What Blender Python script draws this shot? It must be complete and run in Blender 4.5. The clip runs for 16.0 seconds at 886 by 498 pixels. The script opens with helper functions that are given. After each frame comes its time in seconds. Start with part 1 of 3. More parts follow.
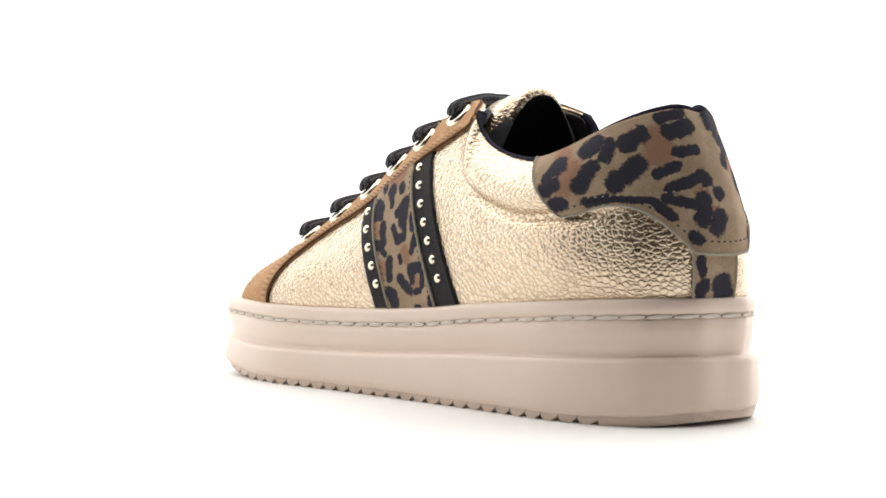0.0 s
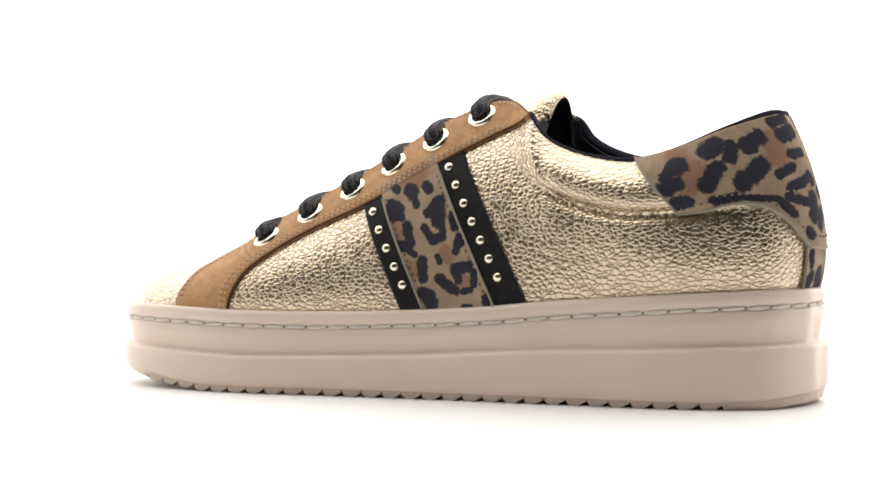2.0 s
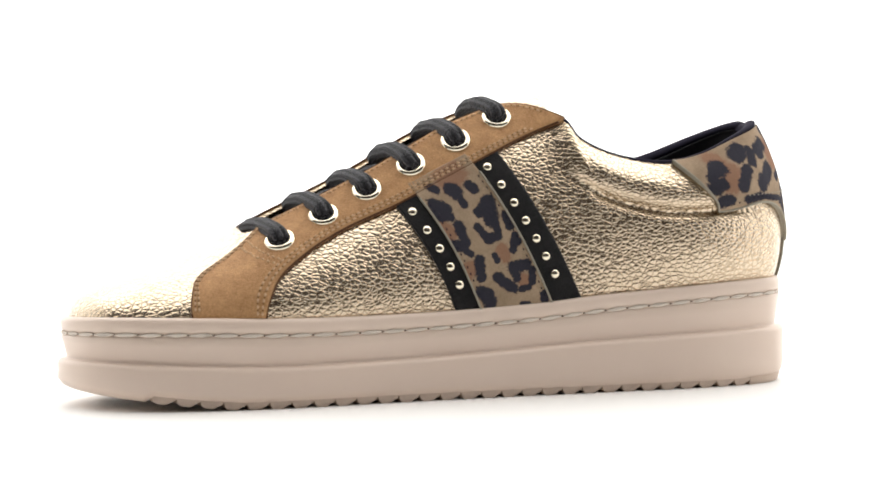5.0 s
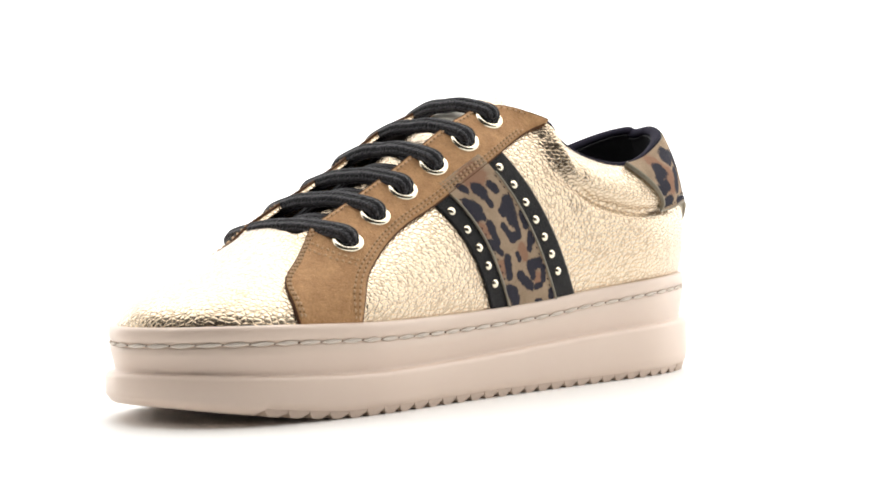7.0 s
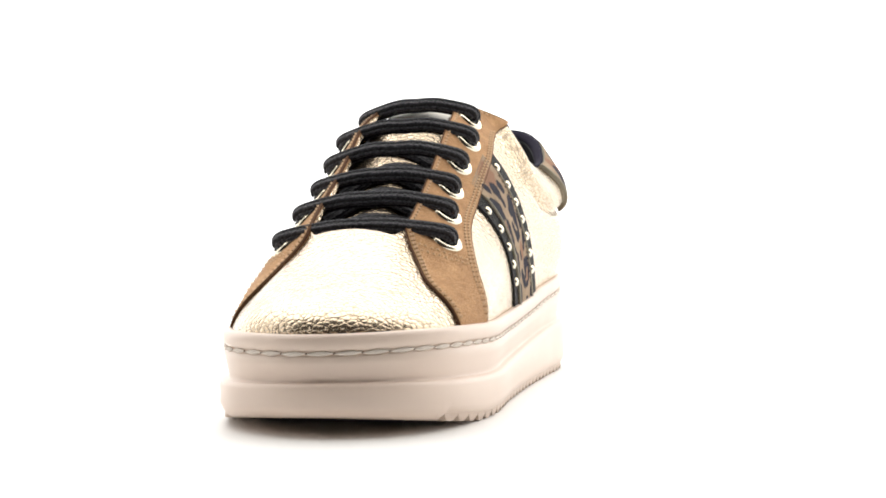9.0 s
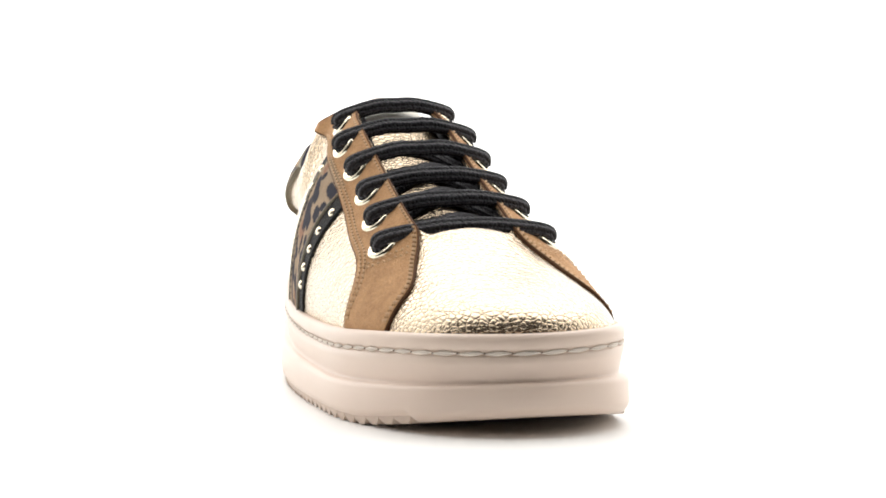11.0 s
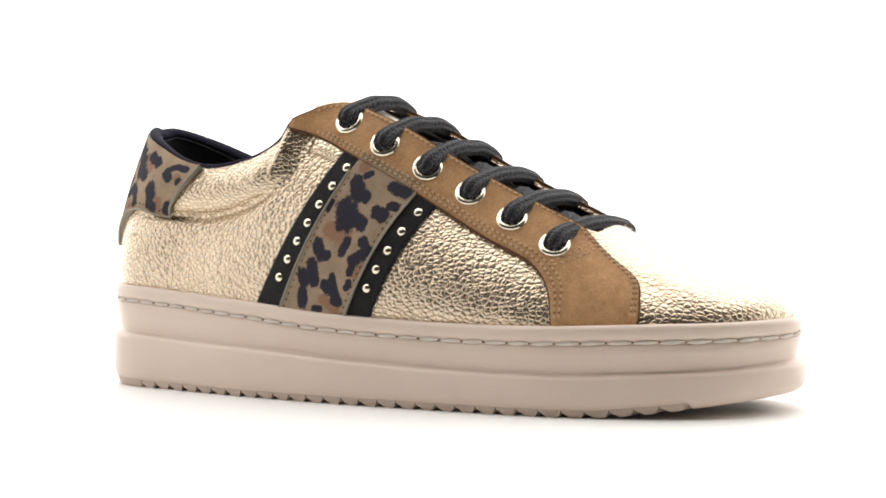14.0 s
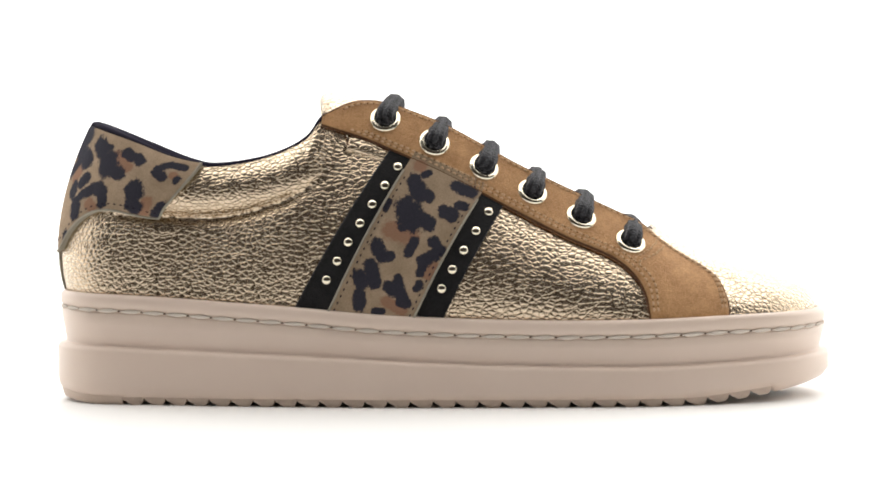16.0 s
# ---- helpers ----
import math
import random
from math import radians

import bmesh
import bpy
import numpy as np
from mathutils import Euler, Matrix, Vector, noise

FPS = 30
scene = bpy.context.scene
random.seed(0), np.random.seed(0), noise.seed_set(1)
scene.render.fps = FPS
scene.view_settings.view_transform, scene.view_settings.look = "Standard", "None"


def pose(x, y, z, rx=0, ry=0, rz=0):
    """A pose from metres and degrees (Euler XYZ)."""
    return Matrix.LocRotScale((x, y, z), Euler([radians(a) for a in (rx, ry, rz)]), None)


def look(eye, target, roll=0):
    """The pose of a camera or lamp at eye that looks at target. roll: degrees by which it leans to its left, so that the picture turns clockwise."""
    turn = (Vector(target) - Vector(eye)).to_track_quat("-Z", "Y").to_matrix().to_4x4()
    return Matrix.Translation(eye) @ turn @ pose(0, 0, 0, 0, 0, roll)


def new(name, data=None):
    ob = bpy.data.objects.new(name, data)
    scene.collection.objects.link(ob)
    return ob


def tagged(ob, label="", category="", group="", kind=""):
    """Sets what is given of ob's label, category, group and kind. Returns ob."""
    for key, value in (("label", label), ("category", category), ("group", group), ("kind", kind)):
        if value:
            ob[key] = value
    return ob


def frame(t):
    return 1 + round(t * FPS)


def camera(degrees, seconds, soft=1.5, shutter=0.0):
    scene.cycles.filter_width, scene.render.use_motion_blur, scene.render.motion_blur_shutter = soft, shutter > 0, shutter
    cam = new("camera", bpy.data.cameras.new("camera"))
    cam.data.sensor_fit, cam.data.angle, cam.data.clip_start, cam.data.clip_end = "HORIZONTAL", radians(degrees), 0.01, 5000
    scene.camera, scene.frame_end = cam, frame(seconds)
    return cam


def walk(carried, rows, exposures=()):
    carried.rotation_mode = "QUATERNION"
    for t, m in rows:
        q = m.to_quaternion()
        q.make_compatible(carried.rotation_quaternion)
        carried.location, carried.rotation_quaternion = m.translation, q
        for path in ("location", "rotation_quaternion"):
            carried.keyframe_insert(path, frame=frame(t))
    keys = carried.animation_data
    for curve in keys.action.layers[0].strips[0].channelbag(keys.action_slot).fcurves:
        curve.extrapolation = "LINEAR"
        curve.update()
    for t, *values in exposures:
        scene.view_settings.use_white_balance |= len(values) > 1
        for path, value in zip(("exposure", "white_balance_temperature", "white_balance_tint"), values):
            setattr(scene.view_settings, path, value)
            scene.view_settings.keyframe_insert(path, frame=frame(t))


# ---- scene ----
SECONDS = 16.0
EYE_Z = 0.075
cam = camera(26.9, SECONDS, soft=1.8)
VIEW = look((0, -0.71, EYE_Z), (0, 0, EYE_Z - 0.71 * math.tan(0.0299)), roll=-0.54)
walk(cam, [(0, VIEW), (SECONDS, VIEW)])

# ---------------------------------------------------------------- light
world = bpy.data.worlds.new("studio")
scene.world = world
world.use_nodes = True
world.node_tree.nodes["Background"].inputs["Color"].default_value = (1.0, 0.97, 0.94, 1)
world.node_tree.nodes["Background"].inputs["Strength"].default_value = 0.13
scene.view_settings.exposure = 0.0


def softbox(name, eye, target, sx, sy, watts, colour=(1, 0.98, 0.95)):
    data = bpy.data.lights.new(name, "AREA")
    data.shape, data.size, data.size_y, data.energy, data.color = "RECTANGLE", sx, sy, watts, colour
    lamp = new(name, data)
    lamp.matrix_world = look(eye, target)
    return lamp


softbox("overhead_softbox", (0, 0.44, 0.95), (0, 0.44, 0), 1.6, 1.6, 20.5)
softbox("side_softbox_left", (-1.0, 0.48, 0.66), (0, 0.48, 0.33), 1.6, 1.3, 7.8)
softbox("side_softbox_right", (1.0, 0.48, 0.66), (0, 0.48, 0.33), 1.6, 1.3, 9.9)


# ---------------------------------------------------------------- node helpers
class Mat:
    """A node material with short calls for its nodes."""

    def __init__(self, name):
        self.m = bpy.data.materials.new(name)
        self.m.use_nodes = True
        self.t = self.m.node_tree
        self.b = self.t.nodes["Principled BSDF"]
        self.co = self.t.nodes.new("ShaderNodeTexCoord").outputs["Object"]

    def put(self, socket, value):
        if hasattr(value, "links"):
            self.t.links.new(value, socket)
        elif isinstance(value, (tuple, list)) and len(value) == 3 and socket.type == "RGBA":
            socket.default_value = (*value, 1)
        else:
            socket.default_value = value

    def set(self, **kw):
        for k, v in kw.items():
            self.put(self.b.inputs[k.replace("_", " ")], v)

    def noise(self, scale, detail=3, rough=0.55, co=None, out="Fac"):
        n = self.t.nodes.new("ShaderNodeTexNoise")
        self.put(n.inputs["Vector"], co or self.co)
        for k, v in (("Scale", scale), ("Detail", detail), ("Roughness", rough)):
            n.inputs[k].default_value = v
        return n.outputs[out]

    def voronoi(self, scale, feature="F1", co=None, out="Distance", rand=1.0):
        n = self.t.nodes.new("ShaderNodeTexVoronoi")
        n.feature = feature
        self.put(n.inputs["Vector"], co or self.co)
        n.inputs["Scale"].default_value = scale
        n.inputs["Randomness"].default_value = rand
        return n.outputs[out]

    def math(self, op, a, b=0.0, c=None):
        n = self.t.nodes.new("ShaderNodeMath")
        n.operation = op
        self.put(n.inputs[0], a)
        self.put(n.inputs[1], b)
        if c is not None:
            self.put(n.inputs[2], c)
        return n.outputs[0]

    def vec(self, op, a, b=(0, 0, 0), scale=None):
        n = self.t.nodes.new("ShaderNodeVectorMath")
        n.operation = op
        self.put(n.inputs[0], a)
        if scale is None:
            self.put(n.inputs[1], b)
        else:
            n.inputs["Scale"].default_value = scale
        return n.outputs[0]

    def warp(self, amount, scale):
        """Object coordinates pushed about by noise."""
        n = self.noise(scale, 2, out="Color")
        return self.vec("ADD", self.co, self.vec("SCALE", self.vec("SUBTRACT", n, (0.5, 0.5, 0.5)), scale=amount))

    def ramp(self, fac, *stops):
        n = self.t.nodes.new("ShaderNodeValToRGB")
        self.put(n.inputs[0], fac)
        e = n.color_ramp.elements
        while len(e) < len(stops):
            e.new(0.5)
        for k, (p, c) in zip(e, stops):
            k.position = p
            k.color = (*c, 1) if isinstance(c, tuple) else (c, c, c, 1)
        return n.outputs[0]

    def mix(self, fac, a, b, kind="MIX"):
        n = self.t.nodes.new("ShaderNodeMix")
        n.data_type, n.blend_type = "RGBA", kind
        self.put(n.inputs[0], fac)
        self.put(n.inputs[6], a)
        self.put(n.inputs[7], b)
        return n.outputs[2]

    def bump(self, height, strength, distance, base=None):
        n = self.t.nodes.new("ShaderNodeBump")
        n.inputs["Strength"].default_value = strength
        n.inputs["Distance"].default_value = distance
        self.put(n.inputs["Height"], height)
        if base:
            self.put(n.inputs["Normal"], base)
        return n.outputs[0]

    def attr(self, name):
        n = self.t.nodes.new("ShaderNodeAttribute")
        n.attribute_name = name
        return n.outputs["Fac"]


def gold_leather():
    """Foiled leather: smooth flat-topped pebbles, drawn out along the shoe, parted by narrow creases, with a slow unevenness."""
    m = Mat("gold_leather")
    slow = m.vec("SCALE", m.vec("SUBTRACT", m.noise(45, 2, out="Color"), (0.5, 0.5, 0.5)), scale=0.003)
    co = m.vec("MULTIPLY", m.vec("ADD", m.warp(0.0007, 520), slow), (0.80, 0.95, 1.12))
    edge = m.voronoi(545, "DISTANCE_TO_EDGE", co)
    near = m.voronoi(545, "F1", co)
    e2 = m.math("MULTIPLY", edge, edge)
    h = m.math("DIVIDE", e2, m.math("ADD", e2, 0.011))
    h = m.math("ADD", h, m.math("MULTIPLY", m.math("MULTIPLY", near, near), -0.7))
    h = m.math("ADD", h, m.math("MULTIPLY", m.noise(230, 2, 0.5), 0.65))
    tone = m.mix(m.noise(70, 3), (0.66, 0.53, 0.385), (0.73, 0.605, 0.455))
    # the creases' shade is painted into the base colour as a dark brown
    m.set(Base_Color=m.mix(m.ramp(edge, (0.0, 0.55), (0.12, 0.0)), tone, (0.22, 0.15, 0.085)), Metallic=0.95,
          Roughness=m.math("MULTIPLY_ADD", m.noise(700, 2), 0.10, 0.19), Normal=m.bump(h, 0.9, 0.00015))
    return m.m


def suede(name, dark, light, fuzz=1.0):
    m = Mat(name)
    nap = m.noise(170, 5, 0.7)
    grain = m.noise(1300, 5, 0.8)
    f = m.math("MULTIPLY_ADD", grain, 0.55, m.math("MULTIPLY", nap, 0.45))
    m.set(Base_Color=m.ramp(f, (0.33, dark), (0.66, light)), Roughness=0.95, Normal=m.bump(grain, 0.8 * fuzz, 0.0005))
    m.b.inputs["Sheen Weight"].default_value = 0.15
    m.b.inputs["Specular IOR Level"].default_value = 0.15
    return m.m


def leopard():
    """Printed hair calf: navy blotches and rust patches on tan, from the spot attributes of the panel."""
    m = Mat("leopard_suede")
    grain = m.noise(2400, 4, 0.7)
    ragged = m.math("MULTIPLY", m.math("ADD", m.math("SUBTRACT", m.noise(420, 3, 0.6), 0.5), m.math("SUBTRACT", m.noise(1600, 3, 0.8), 0.5)), 0.55)
    tan = m.ramp(m.math("MULTIPLY_ADD", grain, 0.6, m.math("MULTIPLY", m.noise(110, 3), 0.4)), (0.34, (0.25, 0.18, 0.115)), (0.68, (0.50, 0.37, 0.255)))
    rust_at = m.ramp(m.math("ADD", m.attr("rust"), ragged), (0.34, 0.0), (0.60, 1.0))
    dark_at = m.ramp(m.math("ADD", m.attr("spot"), ragged), (0.42, 0.0), (0.54, 1.0))
    rust = m.mix(grain, (0.22, 0.115, 0.07), (0.38, 0.22, 0.145))
    navy = m.mix(grain, (0.010, 0.010, 0.017), (0.055, 0.052, 0.070))
    m.set(Base_Color=m.mix(dark_at, m.mix(rust_at, tan, rust), navy), Roughness=0.9, Normal=m.bump(grain, 0.45, 0.0004))
    m.b.inputs["Specular IOR Level"].default_value = 0.2
    return m.m


def rubber():
    m = Mat("beige_rubber")
    n = m.noise(45, 4)
    f = m.noise(1800, 3)
    m.set(Base_Color=m.mix(n, (0.75, 0.60, 0.50), (0.79, 0.648, 0.545)), Roughness=m.math("MULTIPLY_ADD", f, 0.12, 0.30),
          Normal=m.bump(f, 0.12, 0.0002))
    return m.m


def cord():
    """Knitted flat lace: ribs along its length, crossed by small stitches."""
    m = Mat("black_lace_cord")
    knit = m.voronoi(1250, "F1", m.warp(0.0004, 900))
    rib = m.attr("rib")
    h = m.math("ADD", rib, m.math("MULTIPLY", knit, -1.1))
    # colour follows the height: shade between ribs and stitches is painted in
    m.set(Base_Color=m.mix(m.math("MULTIPLY", rib, m.ramp(knit, (0.2, 1.0), (0.7, 0.35))), (0.014, 0.014, 0.017), (0.080, 0.080, 0.090)),
          Roughness=0.85, Normal=m.bump(h, 0.9, 0.0007))
    m.b.inputs["Specular IOR Level"].default_value = 0.2
    m.b.inputs["Sheen Weight"].default_value = 0.2
    return m.m


def plain(name, colour, rough, metal=0.0, scale=900, bump=0.2, var=0.25):
    m = Mat(name)
    n = m.noise(scale, 3)
    lo = tuple(c * (1 - var) for c in colour)
    m.set(Base_Color=m.mix(n, lo, colour), Roughness=rough, Metallic=metal, Normal=m.bump(n, bump, 0.0003))
    return m.m


GOLD = gold_leather()
TAN = suede("tan_suede", (0.35, 0.178, 0.075), (0.69, 0.40, 0.195))
BLACK = suede("black_suede", (0.006, 0.006, 0.007), (0.022, 0.021, 0.022))
LEOPARD = leopard()
RUBBER = rubber()
CORD = cord()
LINING = plain("black_mesh_lining", (0.085, 0.086, 0.092), 0.9, 0, 1900, 0.5, 0.5)
NAVY = plain("navy_binding", (0.026, 0.023, 0.040), 0.92, 0, 1500, 0.3, 0.4)
METAL = plain("pale_gold_metal", (0.90, 0.83, 0.66), 0.14, 1.0, 300, 0.02, 0.06)
for cloth in (LINING, NAVY):
    cloth.node_tree.nodes["Principled BSDF"].inputs["Specular IOR Level"].default_value = 0.15
THREAD = plain("cream_thread", (0.84, 0.75, 0.66), 0.8, 0, 2500, 0.5, 0.3)
DARK_EDGE = plain("dark_suede_edge", (0.13, 0.058, 0.024), 0.95, 0, 1800, 0.4, 0.4)
BROWN_THREAD = plain("brown_thread", (0.80, 0.54, 0.32), 0.85, 0, 2500, 0.4, 0.3)
RAW_EDGE = plain("pale_raw_edge", (0.42, 0.38, 0.30), 0.9, 0, 1500, 0.4, 0.35)
TREAD = plain("tread_rubber", (0.68, 0.54, 0.44), 0.5, 0, 700, 0.2, 0.12)
SATIN = plain("cream_satin", (0.80, 0.76, 0.66), 0.45, 0, 900, 0.15, 0.1)


# ---------------------------------------------------------------- mesh helpers
def part(name, bm, material, parent, label=""):
    me = bpy.data.meshes.new(name)
    bm.to_mesh(me)
    bm.free()
    return part_mesh(name, me, material, parent, label)


def part_mesh(name, me, material, parent, label=""):
    if not me.materials:
        for m in (material if isinstance(material, (tuple, list)) else (material,)):
            me.materials.append(m)
    ob = new(name, me)
    ob.parent = parent
    return tagged(ob, label)


def mesh_from(name, verts, faces, smooth=True):
    me = bpy.data.meshes.new(name)
    me.from_pydata([tuple(float(c) for c in v) for v in verts], [], faces)
    me.update()
    if smooth:
        me.polygons.foreach_set("use_smooth", [True] * len(me.polygons))
    return me


def grid_faces(n, m, wrap_n=False, wrap_m=False, start=0):
    f = []
    for i in range(n if wrap_n else n - 1):
        for j in range(m if wrap_m else m - 1):
            a, b = i, (i + 1) % n
            c, d = j, (j + 1) % m
            f.append((start + a * m + c, start + b * m + c, start + b * m + d, start + a * m + d))
    return f


def spline(keys, s, period=None):
    """Cubic through the rows of keys (parameter, values...), with finite-difference tangents."""
    k = np.array(keys, float)
    if period:
        k = np.vstack([np.hstack([k[-3:, :1] - period, k[-3:, 1:]]), k,
                       np.hstack([k[:3, :1] + period, k[:3, 1:]])])
        s = np.mod(s, period)
    p, v = k[:, 0], k[:, 1:]
    d = np.diff(v, axis=0) / np.diff(p)[:, None]
    w = np.diff(p)
    t = np.zeros_like(v)
    t[1:-1] = (d[:-1] * w[1:, None] + d[1:] * w[:-1, None]) / (w[1:] + w[:-1])[:, None]
    t[0], t[-1] = d[0], d[-1]
    s = np.asarray(s, float)
    i = np.clip(np.searchsorted(p, s, "right") - 1, 0, len(p) - 2)
    h = w[i][..., None]
    u = ((s - p[i]) / w[i])[..., None]
    u = np.clip(u, 0, 1)
    return ((2 * u**3 - 3 * u**2 + 1) * v[i] + (u**3 - 2 * u**2 + u) * h * t[i] + (-2 * u**3 + 3 * u**2) * v[i + 1] + (u**3 - u**2) * h * t[i + 1])


# ---------------------------------------------------------------- the shoe's lines (toe towards -x, sole on z = 0)
ROUND = 20
GROUND = -0.0008
OUTLINE = [(-0.1448, 0.0130), (-0.1372, -0.0125), (-0.1151, -0.0279), (-0.0751, -0.0348), (-0.0300, -0.0327), (0.0150, -0.0315), (0.0600, -0.0318), (0.1000, -0.0317),
           (0.1299, -0.0235), (0.1424, -0.0081), (0.1447, 0.0040), (0.1439, 0.0180), (0.1303, 0.0336), (0.1000, 0.0415), (0.0600, 0.0505),
           (0.0150, 0.0571), (-0.0300, 0.0603), (-0.0751, 0.0608), (-0.1137, 0.0510), (-0.1341, 0.0363)]
OUTLINE = [(i, *p) for i, p in enumerate(OUTLINE)]
SOLE_TOP = [(-0.150, 0.0316), (-0.125, 0.0318), (-0.100, 0.0314), (-0.070, 0.0306), (-0.030, 0.0307), (0.0, 0.0317), (0.030, 0.0334), (0.050, 0.0353),
            (0.080, 0.0374), (0.110, 0.0393), (0.150, 0.0407)]
SOLE_RIDGE = [(-0.150, 0.0168), (-0.107, 0.0147), (-0.073, 0.0136), (-0.044, 0.0139), (0.005, 0.0155), (0.046, 0.0178), (0.087, 0.0194), (0.150, 0.0214)]
COLLAR_SEAM = [(0.020, 0.1060), (0.0312, 0.0950), (0.0383, 0.0856), (0.0507, 0.0762), (0.0671, 0.0698), (0.0836, 0.0670), (0.1011, 0.0674), (0.150, 0.0690)]
# opening line of the upper, one half: parameter, x, y, z
OPENING = [(0, -0.0780, 0.0140, 0.0632), (1, -0.0785, 0.0060, 0.0624), (2, -0.0765, -0.0005, 0.0614), (3, -0.0640, -0.0025, 0.0668),
           (4, -0.0290, -0.0020, 0.0838), (5, 0.0080, -0.0015, 0.1032), (5.5, 0.0260, -0.0018, 0.1086), (5.8, 0.0360, -0.0085, 0.1072),
           (6, 0.0430, -0.0165, 0.1034), (6.3, 0.0490, -0.0185, 0.0962), (6.7, 0.0620, -0.0205, 0.0898), (7.1, 0.0800, -0.0225, 0.0864),
           (7.6, 0.0980, -0.0225, 0.0888), (8, 0.1140, -0.0190, 0.0952), (8.6, 0.1262, -0.0120, 0.1000), (9, 0.1300, -0.0065, 0.1014),
           (10, 0.1322, 0.0035, 0.1004)]
# swell of the meridians on either side: parameter, outward low, rise low, outward high, drop high
SWELL_MEDIAL = [(0, 0.002, 0.48, 0.031, 0.63), (1, 0.001, 0.40, 0.0235, 0.515), (2, -0.0008, 0.32, 0.0100, 0.31), (3, 0.0040, 0.4, 0.0135, 0.2),
                (4, 0.005, 0.42, 0.0150, 0.2), (5, 0.0010, 0.42, 0.0220, 0.22), (5.5, 0.002, 0.42, 0.0232, 0.25), (5.8, 0.003, 0.42, 0.0172, 0.28), (6, 0.004, 0.42, 0.0108, 0.3), (6.3, 0.005, 0.41, 0.0095, 0.31), (7, 0.0080, 0.4, 0.0095, 0.33),
                (8, 0.0064, 0.35, 0.0090, 0.3), (9, 0.0080, 0.32, 0.0100, 0.28), (10, 0.0085, 0.3, 0.0096, 0.26)]
SWELL_LATERAL = [(0, 0.002, 0.48, 0.031, 0.63), (1, 0.001, 0.40, 0.0235, 0.515), (2, -0.0010, 0.32, 0.0075, 0.31), (3, 0.0010, 0.4, 0.0065, 0.2),
                 (4, 0.0055, 0.42, 0.0082, 0.2), (5, 0.0021, 0.42, 0.0137, 0.22), (5.5, 0.001, 0.42, 0.0160, 0.25), (5.8, 0.0005, 0.42, 0.0118, 0.28), (6, 0.0, 0.42, 0.0062, 0.3), (6.3, 0.0, 0.41, 0.0045, 0.31), (7, -0.0009, 0.4, 0.0010, 0.33),
                 (8, 0.0026, 0.35, 0.0045, 0.3), (9, 0.0055, 0.32, 0.0070, 0.28), (10, 0.0085, 0.3, 0.0096, 0.26)]


def centre_y(x):
    return 0.0145 - 0.0110 * np.clip((x - 0.02) / 0.11, 0, 1)


def both(half, other):
    """Two half tables, joined round the shoe."""
    return [tuple(r) for r in half] + [(ROUND - r[0], *r[1:]) for r in other[-2:0:-1]]


LATERAL_TUCK = 0.0040  # the collar stands further in on the lateral side
OPENING_ALL = both(OPENING, [(r[0], r[1], 2 * float(centre_y(r[1])) - r[2] - LATERAL_TUCK * max(0, min(r[0] - 5, 1)) * (r[0] < 10), r[3]) for r in OPENING])
SWELL_ALL = both(SWELL_MEDIAL, SWELL_LATERAL)


def outline(s, inset=0.0):
    s = np.asarray(s, float)
    p = spline(OUTLINE, s, ROUND)
    d = spline(OUTLINE, s + 0.02, ROUND) - spline(OUTLINE, s - 0.02, ROUND)
    n = np.stack([d[..., 1], -d[..., 0]], -1)
    n = -n / np.linalg.norm(n, axis=-1, keepdims=True)
    n = -n
    # the outline runs from the toe along -y to the heel, so outward lies to the right of its way
    return p - inset * n, n


def level(table, x):
    return spline(table, np.asarray(x, float))[..., 0]


def lean(y):
    """The sole's edge stands a little lower on the lateral side."""
    return -0.0006 * np.clip((y - 0.0145) / 0.03, -1, 1)


def toe_lift(x):
    return GROUND + 0.0068 * np.clip((-0.085 - x) / 0.058, 0, 1) ** 1.3 + 0.0022 * np.clip((x - 0.122) / 0.024, 0, 1) ** 2


def surface(s, v):
    """The upper's skin: s runs round the shoe, v from the sole (0) to the opening (1)."""
    s, v = np.broadcast_arrays(np.asarray(s, float), np.asarray(v, float))
    b, n = outline(s, 0.0042)
    p0 = np.concatenate([b, (level(SOLE_TOP, b[..., 0]) + lean(b[..., 1]) - 0.002)[..., None]], -1)
    p3 = spline(OPENING_ALL, s, ROUND)
    w = spline(SWELL_ALL, s, ROUND)
    h = (p3 - p0)[..., 2]
    n3 = np.concatenate([n, np.zeros_like(n[..., :1])], -1)
    up = np.array([0, 0, 1.0])
    p1 = p0 + n3 * w[..., 0:1] + up * (h * w[..., 1])[..., None]
    p2 = p3 + n3 * w[..., 2:3] - up * (h * w[..., 3])[..., None]
    v = v[..., None]
    p = (1 - v) ** 3 * p0 + 3 * v * (1 - v) ** 2 * p1 + 3 * v * v * (1 - v) * p2 + v**3 * p3
    # the padded collar swells above a sewn-in seam
    x, z = p[..., 0], p[..., 2]
    seam = level(COLLAR_SEAM, x)
    slope = (level(COLLAR_SEAM, x + 0.001) - seam) / 0.001
    away = (z - seam) / np.sqrt(1 + slope * slope)
    high = np.clip((z - seam) / np.maximum(p3[..., 2] - seam, 0.004), 0, 1)
    fade = np.clip((x - 0.038) / 0.018, 0, 1) * np.clip((0.128 - x) / 0.020, 0, 1)
    swell = 0.0039 * np.clip((p3[..., 2] - seam) / 0.018, 0, 1) * np.sin(np.pi * high) - 0.0022 * np.exp(-((away / 0.0019) ** 2))
    return p + n3 * (swell * fade)[..., None]


